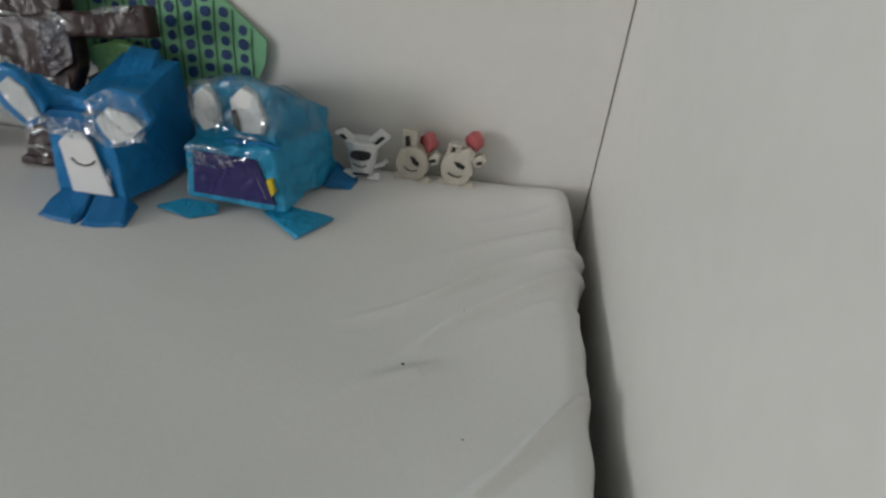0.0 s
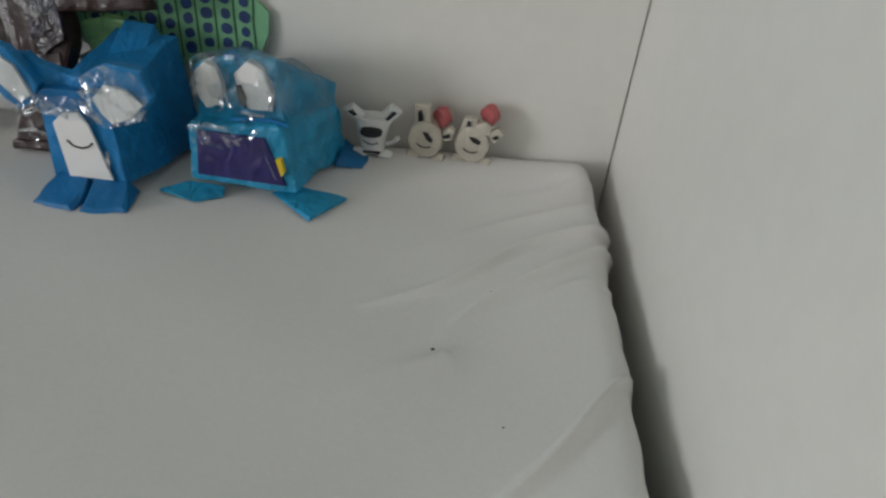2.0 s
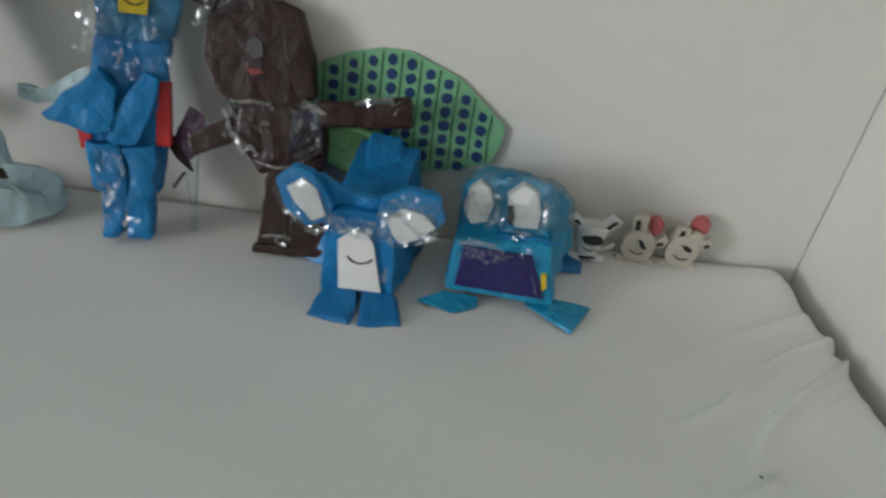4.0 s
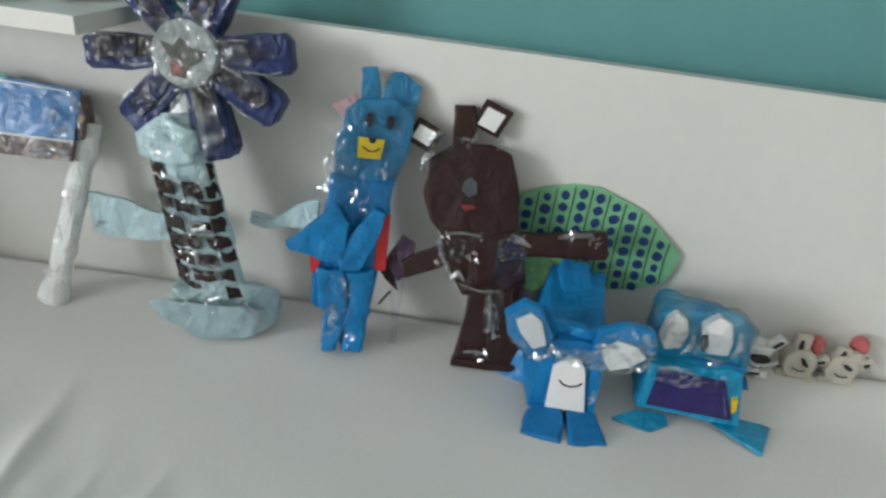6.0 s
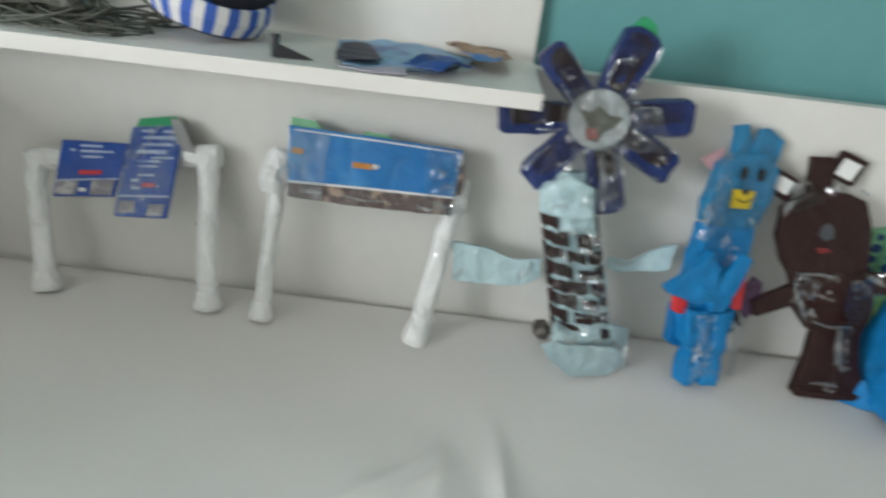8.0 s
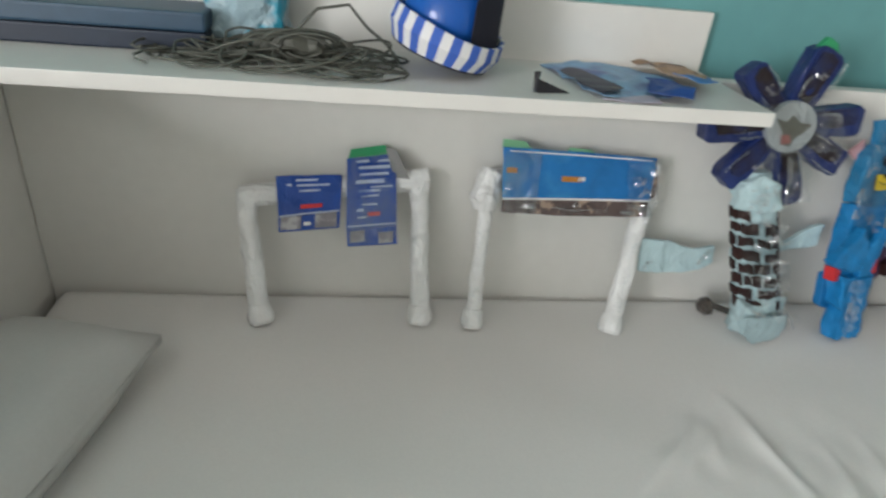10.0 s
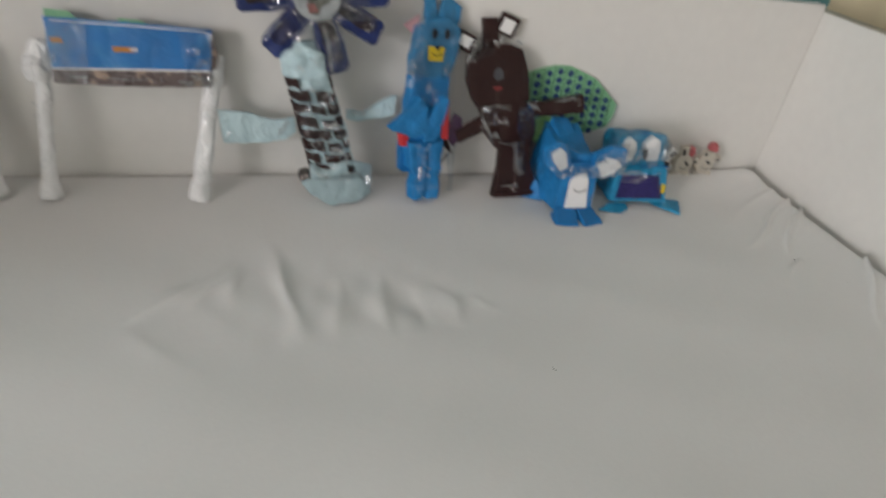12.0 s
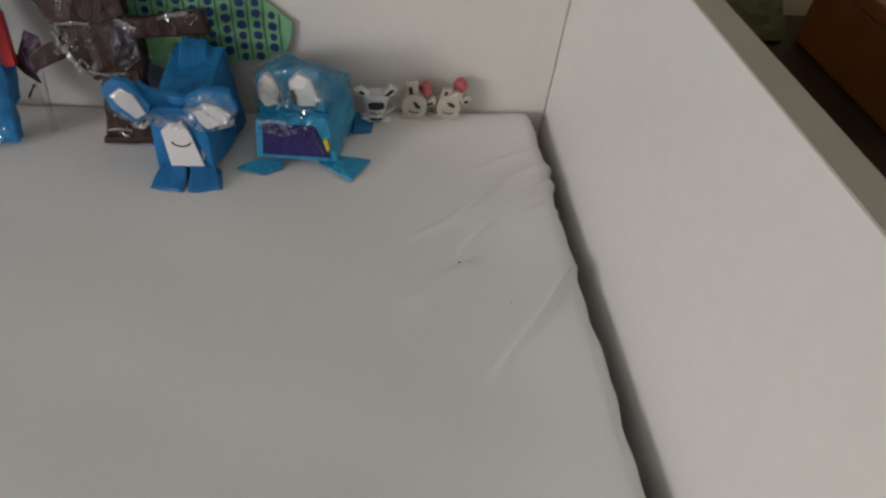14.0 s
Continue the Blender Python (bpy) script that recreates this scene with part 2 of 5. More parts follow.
def part(name, bm, mat, parent, label="", smooth=False):
    ob = new(name, mesh(name, bm, mat, smooth))
    ob.parent = parent
    return tagged(ob, label)


def thing(name, at, label, category, group="", lean=0.0, turn=0.0, roll=0.0):
    """An empty at a thing's base; lean tips it back, turn swings it round, roll tips it sideways."""
    ob = new(name)
    ob.empty_display_size = 0.02
    ob.matrix_world = Matrix.Translation(at) @ Euler((0, 0, radians(turn))).to_matrix().to_4x4() @ Euler((radians(-lean), radians(roll), 0)).to_matrix().to_4x4()
    return tagged(ob, label, category, group)


def crumple(bm, amp, step=0.02, freq=45.0, seed=0.0):
    """Splits long edges and pushes the points about, as hand-folded paper is."""
    bmesh.ops.triangulate(bm, faces=bm.faces[:])
    for _ in range(4):
        long = [e for e in bm.edges if e.calc_length() > step]
        if not long:
            break
        bmesh.ops.subdivide_edges(bm, edges=long, cuts=1)
        bmesh.ops.triangulate(bm, faces=[f for f in bm.faces if len(f.verts) > 3])
    s = Vector((seed, seed * 1.7, seed * 0.3))
    for v in bm.verts:
        v.co += noise.noise_vector(v.co * freq + s) * amp


def slab(pts, y0, y1, bevel=0.0, amp=0.0, step=0.02, seed=0.0, segs=2, mm=True):
    """An outline in the upright plane (x, z, in millimetres) given the depth y0 to y1 in metres."""
    k = 0.001 if mm else 1.0
    bm = bmesh.new()
    f = bm.faces.new([bm.verts.new((x * k, y0, z * k)) for x, z in pts])
    r = bmesh.ops.extrude_face_region(bm, geom=[f])
    bmesh.ops.translate(bm, vec=(0, y1 - y0, 0), verts=[g for g in r["geom"] if isinstance(g, bmesh.types.BMVert)])
    bmesh.ops.recalc_face_normals(bm, faces=bm.faces)
    if bevel:
        bmesh.ops.bevel(bm, geom=bm.edges[:], offset=bevel, segments=segs, affect="EDGES", profile=0.6, clamp_overlap=True)
    if amp:
        crumple(bm, amp, step, seed=seed)
    return bm


def box(x0, x1, y0, y1, z0, z1, bevel=0.0, amp=0.0, step=0.02, seed=0.0, segs=2):
    return slab([(x0, z0), (x1, z0), (x1, z1), (x0, z1)], y0, y1, bevel, amp, step, seed, segs, mm=False)


def hull(points, bevel=0.0, amp=0.0, step=0.02, seed=0.0):
    bm = bmesh.new()
    for p in points:
        bm.verts.new(p)
    bmesh.ops.convex_hull(bm, input=bm.verts[:])
    bmesh.ops.dissolve_limit(bm, angle_limit=radians(2), verts=bm.verts[:], edges=bm.edges[:])
    if bevel:
        bmesh.ops.bevel(bm, geom=bm.edges[:], offset=bevel, segments=2, affect="EDGES", profile=0.6, clamp_overlap=True)
    if amp:
        crumple(bm, amp, step, seed=seed)
    return bm


def tube(path, radii, sides=12, amp=0.0, seed=0.0, flat=1.0, cap=True, steps=1):
    """A rolled tube along a path; flat squashes it in depth."""
    pts = [Vector(p) for p in path]
    if steps > 1:
        fine, rr = [], []
        for i in range(len(pts) - 1):
            for s in range(steps):
                fine.append(pts[i].lerp(pts[i + 1], s / steps))
                rr.append(radii[i] + (radii[i + 1] - radii[i]) * s / steps)
        pts, radii = fine + [pts[-1]], rr + [radii[-1]]
    bm = bmesh.new()
    rings = []
    for i, p in enumerate(pts):
        d = (pts[min(i + 1, len(pts) - 1)] - pts[max(i - 1, 0)]).normalized()
        side = d.cross(Vector((0, 1, 0)))
        side = side.normalized() if side.length > 0.05 else Vector((1, 0, 0))
        up = side.cross(d).normalized()
        rings.append([bm.verts.new(p + side * math.cos(a) * radii[i] + up * math.sin(a) * radii[i] * flat)
                      for a in (2 * math.pi * k / sides for k in range(sides))])
    for a, b in zip(rings, rings[1:]):
        for k in range(sides):
            bm.faces.new((a[k], a[(k + 1) % sides], b[(k + 1) % sides], b[k]))
    if cap:
        bm.faces.new(rings[0][::-1])
        bm.faces.new(rings[-1])
    if amp:
        s = Vector((seed, seed, seed))
        for v in bm.verts:
            v.co += noise.noise_vector(v.co * 60 + s) * amp
    return bm


def stroke(pts, width, y, thick=0.0008):
    """A pen line along points (mm) as a thin raised band."""
    up, dn = [], []
    for i, (x, z) in enumerate(pts):
        x0, z0 = pts[max(i - 1, 0)]
        x1, z1 = pts[min(i + 1, len(pts) - 1)]
        d = math.hypot(x1 - x0, z1 - z0)
        nx, nz = -(z1 - z0) / d * width / 2, (x1 - x0) / d * width / 2
        up.append((x + nx, z + nz))
        dn.append((x - nx, z - nz))
    return slab(dn + up[::-1], y, y + thick)


def patch(pts, y, amp=0.004, step=0.012, seed=0.0):
    """A crinkled single film over an outline (mm)."""
    bm = bmesh.new()
    bm.faces.new([bm.verts.new((x * 0.001, y, z * 0.001)) for x, z in pts])
    bmesh.ops.triangulate(bm, faces=bm.faces[:])
    for _ in range(4):
        long = [e for e in bm.edges if e.calc_length() > step]
        if not long:
            break
        bmesh.ops.subdivide_edges(bm, edges=long, cuts=1)
        bmesh.ops.triangulate(bm, faces=[f for f in bm.faces if len(f.verts) > 3])
    for v in bm.verts:
        s = Vector((seed, seed, seed))
        v.co.y -= (abs(noise.noise(v.co * 55 + s)) + 0.45 * abs(noise.noise(v.co * 110 + s * 2))) * amp * 1.2
    return bm


def tape_fold(parent, pts, r, y, seed=0.0):
    """A puckered, rolled edge of clear tape along points (mm)."""
    path = [(x * 0.001, y + 0.0008 * math.sin(i * 2.1 + seed), z * 0.001) for i, (x, z) in enumerate(pts)]
    radii = [r * 0.001 * (0.55 + 0.45 * math.sin(math.pi * (i + 0.5) / len(pts))) for i in range(len(pts))]
    return part("tape_fold", tube(path, radii, 9, r * 0.00045, seed, 0.75, True, 4), CREASE, parent, "puckered shiny edge of clear tape")


def tape_pucker(parent, cx, cz, y, rx=11.0, rz=9.0, n=11, seed=0.0):
    """Clear tape bunched into small stiff facets about a point (mm), added and aimed to glint."""
    rng = random.Random(int(seed * 100 + cx * 7 + cz * 3))
    bm = bmesh.new()
    for _ in range(n):
        a, q = rng.uniform(0, 6.283), rng.random() ** 0.6
        c = Vector(((cx + rx * q * math.cos(a)) * 0.001, y - rng.uniform(0.0005, 0.0035), (cz + rz * q * math.sin(a)) * 0.001))
        # normals gather midway between window and camera, so the shape brings the highlights
        up = Vector((-0.40 + rng.gauss(0, 0.22), -0.87, 0.27 + rng.gauss(0, 0.20))).normalized()
        u = up.cross(Vector((0, 0, 1))).normalized()
        v = up.cross(u)
        w, h, t = rng.uniform(0.0014, 0.0038), rng.uniform(0.0007, 0.0018), rng.uniform(0, 3.14)
        u, v = u * math.cos(t) + v * math.sin(t), v * math.cos(t) - u * math.sin(t)
        bm.faces.new([bm.verts.new(c + u * w * k + v * h * l) for k, l in ((-1, -0.8), (0.7, -1), (1, 0.9), (-0.6, 1))])
    return part("tape_pucker", bm, SHINE, parent, "puckered shiny clear tape")


def setting(name, bm, mat, label, category, smooth=False):
    return tagged(new(name, mesh(name, bm, mat, smooth)), label, category, kind="structure")


# ---- the room ----
BED_TOP = 0.5
RAIL = 0.9
setting("floor", box(-4.42, 1.25, -4.02, 0.20, -0.06, 0.0), FLOOR, "brown laminate floor of the bedroom", "floor")
setting("ceiling", box(-4.42, 1.25, -4.02, 0.20, 2.55, 2.63), CEIL, "plain white painted ceiling", "ceiling")
setting("wall_north", box(-4.42, 0.09, 0.085, 0.20, 0.0, 2.55), TEAL, "teal painted wall behind the bed", "wall")
setting("wall_north_cream", box(0.09, 1.25, 0.085, 0.20, 0.0, 2.55), CREAM, "cream yellow painted wall beyond the bed's end", "wall")
# unseen walls that close the room and bounce greenish fill onto the bed
setting("wall_east", box(1.13, 1.25, -3.9, 0.085, 0.0, 2.55), FILL_WALL, "pale green painted wall", "wall")
setting("wall_south", box(-4.42, 1.25, -4.02, -3.9, 0.0, 2.55), FILL_WALL, "pale green painted wall", "wall")
# the far side wall, with the window's opening through it
wy0, wy1, wz0, wz1 = -3.80, -2.30, 0.71, 2.01
setting("wall_west_far", box(-4.42, -4.30, wy1, 0.085, 0.0, 2.55), FILL_WALL, "pale green wall beside the window", "wall")
setting("wall_west_near", box(-4.42, -4.30, -3.9, wy0, 0.0, 2.55), FILL_WALL, "pale green wall beside the window", "wall")
setting("wall_west_below", box(-4.42, -4.30, wy0, wy1, 0.0, wz0), FILL_WALL, "pale green wall below the window", "wall")
setting("wall_west_above", box(-4.42, -4.30, wy0, wy1, wz1, 2.55), FILL_WALL, "pale green wall above the window", "wall")
win = tagged(thing("window_1", (-4.36, -3.05, wz0), "white framed window in the side wall", "window"), kind="structure")
for b_ in ((-0.02, 0.02, -0.75, -0.70, 0.0, 1.3), (-0.02, 0.02, 0.70, 0.75, 0.0, 1.3), (-0.02, 0.02, -0.70, 0.70, 0.0, 0.05), (-0.02, 0.02, -0.70, 0.70, 1.25, 1.3)):
    part("window_frame", box(*b_, 0.003), WHITE_BOARD, win)


# ---- the bed ----
def fold(X, Y, pts, height, width, kind):
    """Height of a fold along a line in plan. "rim" grows towards its end, "loose" swells in its middle; both are steeper on one side."""
    for _ in range(2):
        cut = [pts[0]]
        for (ax, ay), (bx, by) in zip(pts, pts[1:]):
            cut += [(ax * 0.75 + bx * 0.25, ay * 0.75 + by * 0.25), (ax * 0.25 + bx * 0.75, ay * 0.25 + by * 0.75)]
        pts = cut + [pts[-1]]
    seg = [(a, b, math.hypot(b[0] - a[0], b[1] - a[1])) for a, b in zip(pts, pts[1:])]
    total = sum(q[2] for q in seg)
    best, along, run = np.full(X.shape, 9.0), np.zeros(X.shape), 0.0
    for (ax, ay), (bx, by), L in seg:
        dx, dy = (bx - ax) / L, (by - ay) / L
        s = np.clip((X - ax) * dx + (Y - ay) * dy, 0, L)
        ox, oy = X - ax - s * dx, Y - ay - s * dy
        d = np.hypot(ox, oy) * np.where(ox * dy - oy * dx > 0, 1, -1)
        near = np.abs(d) < np.abs(best)
        best, along = np.where(near, d, best), np.where(near, (run + s) / total, along)
        run += L
    best = best + 0.0025 * np.sin(along * 9 + pts[0][0] * 37)
    rise = np.minimum(along * 1.5, 1.0) ** 0.9 * np.clip((1.04 - along) * 12, 0, 1) if kind == "rim" else np.sin(np.pi * along) ** 1.3
    w = width * (1.6 - 0.7 * along) if kind == "rim" else width * (0.8 + 0.5 * np.sin(along * 5 + pts[0][1] * 50) ** 2)
    side = np.where(best > 0, 1.35, 0.75)
    return rise * height * np.exp(-np.abs(best / (w * side)) ** 1.7)


# folds of the sheet: points in plan, height, half width
CORNER_FOLDS = [
    ([(-0.27, -0.335), (-0.18, -0.272), (-0.104, -0.203), (-0.010, -0.150)], 0.0100, 0.0044),
    ([(-0.20, -0.365), (-0.104, -0.254), (-0.006, -0.190)], 0.0110, 0.0046),
    ([(-0.16, -0.335), (-0.100, -0.288), (-0.05, -0.260)], 0.0020, 0.0070),
    ([(-0.26, -0.250), (-0.14, -0.165), (-0.020, -0.105)], 0.0026, 0.0090),
    ([(-0.18, -0.135), (-0.02, -0.055)], 0.0012, 0.0100),
    ([(-0.180, -0.580), (-0.085, -0.455), (-0.024, -0.385)], 0.0100, 0.0048),
    ([(-0.28, -0.455), (-0.235, -0.422), (-0.180, -0.375)], 0.0030, 0.0100),
]
MIDDLE_FOLDS = [
    ([(-1.180, -0.245), (-1.160, -0.340), (-1.138, -0.510)], 0.0058, 0.0099),
    ([(-1.222, -0.300), (-1.240, -0.420)], 0.0034, 0.0105),
    ([(-1.224, -0.284), (-1.258, -0.329), (-1.292, -0.370), (-1.345, -0.420), (-1.40, -0.455)], 0.0042, 0.0085),
    ([(-1.226, -0.310), (-1.250, -0.364), (-1.300, -0.420)], 0.0034, 0.0080),
    ([(-1.070, -0.340), (-1.092, -0.510)], 0.0031, 0.0110),
    ([(-1.010, -0.330), (-1.012, -0.420), (-1.020, -0.520)], 0.0041, 0.0127),
    ([(-0.968, -0.385), (-0.960, -0.500)], -0.0041, 0.0154),
    ([(-0.925, -0.385), (-0.900, -0.440), (-0.905, -0.500)], 0.0034, 0.0132),
    ([(-0.88, -0.42), (-0.83, -0.47)], 0.0020, 0.0121),
    ([(-1.40, -0.430), (-1.28, -0.545)], 0.0017, 0.0165),
]


def sheeted_mattress():
    x0, x1, y0, y1 = -2.20, -0.0265, -1.00, -0.006
    R = 0.035
    xs = np.concatenate([np.linspace(x0, -1.45, 70)[:-1], np.linspace(-1.45, -0.8, 130)[:-1], np.linspace(-0.8, -0.4, 50)[:-1], np.linspace(-0.4, x1, 200)])
    ys = np.concatenate([np.linspace(y0, -0.56, 40)[:-1], np.linspace(-0.56, y1, 220)])
    X, Y = np.meshgrid(xs, ys, indexing="ij")
    # tight folds that pull towards the head-end corner
    Z = np.zeros_like(X)
    for kind, folds in (("rim", CORNER_FOLDS), ("loose", MIDDLE_FOLDS)):
        for pts, h, w in folds:
            Z += fold(X, Y, pts, h * (1.3 if kind == "rim" else 1.0), w * (0.85 if kind == "rim" else 1.0), kind)
    # small puckers about the rumpled patch
    rough = np.exp(-((X + 1.08) / 0.24) ** 2 - ((Y + 0.42) / 0.12) ** 2)
    Z += rough * (0.0008 * np.sin(X * 61 + Y * 23) * np.sin(Y * 34 + X * 11) + 0.0006 * np.sin(X * 113 - Y * 37))
    # slow swell of the mattress, a little higher in the corner
    Z += 0.003 * np.sin(X * 5.1 + 0.7) * np.sin(Y * 6.3 + 0.4) + 0.0012 * np.sin(X * 17 + Y * 9) * np.sin(Y * 21 - X * 4)
    Z += 0.013 * np.exp(-((X + 0.12) / 0.24) ** 4 - ((Y + 0.01) / 0.07) ** 2)
    Z += 0.006 * np.exp(-((X + 0.05) / 0.035) ** 2 - ((Y + 0.045) / 0.03) ** 2)
    # the sheet is drawn up over a firm rim at the end board
    Z += 0.011 * np.exp(-((x1 - X) / 0.09) ** 2) * np.clip(-Y / 0.12, 0, 1)
    # rounded rims
    for edge, axis, sign in ((x1, X, 1), (x0, X, -1), (y1, Y, 1), (y0, Y, -1)):
        inside = np.clip((R * 0.8 - sign * (edge - axis)) / (R * 0.8), 0, 1)
        Z -= (0.008 if axis is Y and sign > 0 else 0.013) * inside ** 3.2
    # the seam of the right rim wanders
    lip = np.clip((X - (x1 - 0.05)) / 0.05, 0, 1) ** 2
    pinch = np.clip((X - (x1 - 0.022)) / 0.022, 0, 1)
    XX = X + lip * (0.0018 * np.sin(Y * 31) + 0.0014 * np.sin(Y * 83 + 1)) + pinch * (0.007 * np.exp(-((Y + 0.150) / 0.0055) ** 2) + 0.009 * np.exp(-((Y + 0.190) / 0.0055) ** 2) + 0.004 * np.exp(-((Y + 0.262) / 0.006) ** 2))
    nx, ny = X.shape
    verts = [(XX[i, j], Y[i, j], BED_TOP + Z[i, j]) for i in range(nx) for j in range(ny)]
    faces = [(i * ny + j, (i + 1) * ny + j, (i + 1) * ny + j + 1, i * ny + j + 1) for i in range(nx - 1) for j in range(ny - 1)]
    rim = [i * ny for i in range(nx)] + [(nx - 1) * ny + j for j in range(1, ny)] + [i * ny + ny - 1 for i in range(nx - 2, -1, -1)] + [j for j in range(ny - 2, 0, -1)]
    last = rim
    for k, (drop, pull) in enumerate(((0.012, 0.004), (0.05, 0.0), (0.12, -0.004), (0.17, 0.008))):
        base = len(verts)
        for r in rim:
            x, y, z = verts[r]
            cx, cy = (x0 + x1) / 2, (y0 + y1) / 2
            ox = (1 if x > cx else -1) * pull if abs(x - cx) > (x1 - x0) / 2 - 0.02 else 0
            wob = 0.004 * noise.noise(Vector((x * 14, y * 14, k * 3.1)))
            verts.append((x + ox + (wob if ox else 0), min(y, y1), z - drop))
        nxt = [base + i for i in range(len(rim))]
        m = len(rim)
        faces += [(last[i], nxt[i], nxt[(i + 1) % m], last[(i + 1) % m]) for i in range(m)]
        last = nxt
    faces.append(tuple(last[::-1]))
    me = bpy.data.meshes.new("fitted_sheet")
    me.from_pydata(verts, [], faces)
    me.polygons.foreach_set("use_smooth", [True] * len(me.polygons))
    me.materials.append(SHEET)
    me.validate()
    m = thing("mattress", (-1.1, -0.5, 0.325), "mattress in a rumpled white fitted sheet on the bed", "mattress")
    sheet = tagged(new("fitted_sheet", me), "rumpled white cotton fitted sheet")
    sheet.parent, sheet.matrix_parent_inverse = m, m.matrix_world.inverted()
    part("core", box(-1.07, 1.05, -0.47, 0.47, 0.003, 0.150, 0.01), PILLOW, m)
    return m


sheeted_mattress()

bed = thing("bed_frame", (0, 0, 0), "white melamine bed frame with tall back and end boards", "bed")
part("back_board", box(-2.215, 0.0, 0.0, 0.028, 0.10, RAIL, 0.0015), WHITE_BOARD, bed)
part("end_board", box(0.0015, 0.037, -1.04, 0.028, 0.10, RAIL - 0.0145, 0.0012), WHITE_BOARD, bed)
# unseen far board, assumed like the near one, added to shade the sheet's left
part("end_board", box(-2.252, -2.2165, -1.04, 0.028, 0.10, RAIL - 0.006, 0.0012), WHITE_BOARD, bed)
part("edge_band", box(0.0022, 0.0363, -1.039, 0.027, RAIL - 0.0143, RAIL - 0.0129, 0.0), BOARD_EDGE, bed, "dull grey-beige edge band on the end board")
part("base_panel", box(-2.20, -0.004, -0.99, -0.002, 0.12, 0.325, 0.002), WHITE_BOARD, bed)
part("side_rail", box(-2.215, 0.0, -1.036, -1.008, 0.12, 0.40, 0.002), WHITE_BOARD, bed)
for lx in (-2.14, -0.06):
    for ly in (-0.95, -0.06):
        part("leg", box(lx - 0.03, lx + 0.03, ly - 0.03, ly + 0.03, 0.0, 0.13, 0.003), WHITE_BOARD, bed)

shelf = thing("wall_shelf", (-1.172, 0, 0.881), "white melamine shelf with low back board over the bed", "shelf")
part("shelf_board", box(-1.30, 0.0, -0.163, 0.066, 0.0, 0.0195, 0.001), WHITE_BOARD, shelf)
part("back_board", box(-1.30, 0.0, 0.066, 0.083, 0.0, 0.110, 0.001), WHITE_BOARD, shelf)

pillow = bmesh.new()
bmesh.ops.create_cube(pillow, size=1)
bmesh.ops.subdivide_edges(pillow, edges=pillow.edges[:], cuts=9, use_grid_fill=True)
for v in pillow.verts:
    a, b = v.co.x * 2, v.co.y * 2
    puffed = (max(0, 1 - a ** 4) * max(0, 1 - b ** 4)) ** 0.45
    v.co = Vector((v.co.x * 0.20, v.co.y * 0.44, v.co.z * (0.012 + 0.10 * puffed) + 0.056 + 0.004 * noise.noise(v.co * 9)))
pl = tagged(new("pillow", mesh("pillow", pillow, PILLOW, True)), "pillow in a plain grey-white case on the bed", "pillow")
pl.matrix_world = pose(-2.125, -0.40, BED_TOP - 0.004, 0, 0, -12)


# ---- paper crafts on the bed ----
CRAFT = "paper crafts lined up on the bed"


def petal(parent, cx, cz, tx, tz, w, depth=0.030, tip=None):
    """A padded card petal from the flower's middle to its tip (mm)."""
    dx, dz = tx - cx, tz - cz
    L = math.hypot(dx, dz)
    ux, uz = dx / L, dz / L
    px, pz = -uz, ux

    def at(s, t):
        return (cx + ux * s + px * t, cz + uz * s + pz * t)
    outline = [at(24, -w * 0.38), at(L * 0.6, -w * 0.5), at(L * 0.93, -w * 0.5), at(L, -w * 0.34), at(L, w * 0.34), at(L * 0.93, w * 0.5), at(L * 0.6, w * 0.5), at(24, w * 0.38)]
    p = part("petal", slab(outline, -depth / 2, depth / 2, 0.0022, 0.0026, 0.014, seed=tx * 0.1), NAVY_SIDE, parent)
    k = w * 0.14
    face = [(x, z + k) for x, z in (at(34, -w * 0.22), at(L * 0.62, -w * 0.31), at(L * 0.86, -w * 0.27), at(L * 0.90, 0), at(L * 0.86, w * 0.27), at(L * 0.62, w * 0.31), at(34, w * 0.22))]
    part("petal_face", slab(face, -depth / 2 - 0.0035, -depth / 2 + 0.003, 0.0008, 0.0032, 0.009, seed=tz * 0.1), NAVY, p, "dark shiny taped petal front")
    for a0, a1, q, sd in ((0.35, 0.62, 0.30, 1.0), (0.55, 0.93, -0.42, 2.0)):
        tape_fold(p, [at(L * a0, w * q), at(L * (a0 + a1) / 2, w * q * 1.15), at(L * a1, w * q)], 1.7, -depth / 2 - 0.007, sd + tx * 0.03)
    if tip:
        part("petal_tip", slab([at(L - 8, -w * 0.4), at(L + 12, -w * 0.1), at(L + 14, w * 0.25), at(L - 6, w * 0.42)], -0.006, 0.006, 0.002, 0.001), GREEN_TIP, p, "green paper tip")
    return p


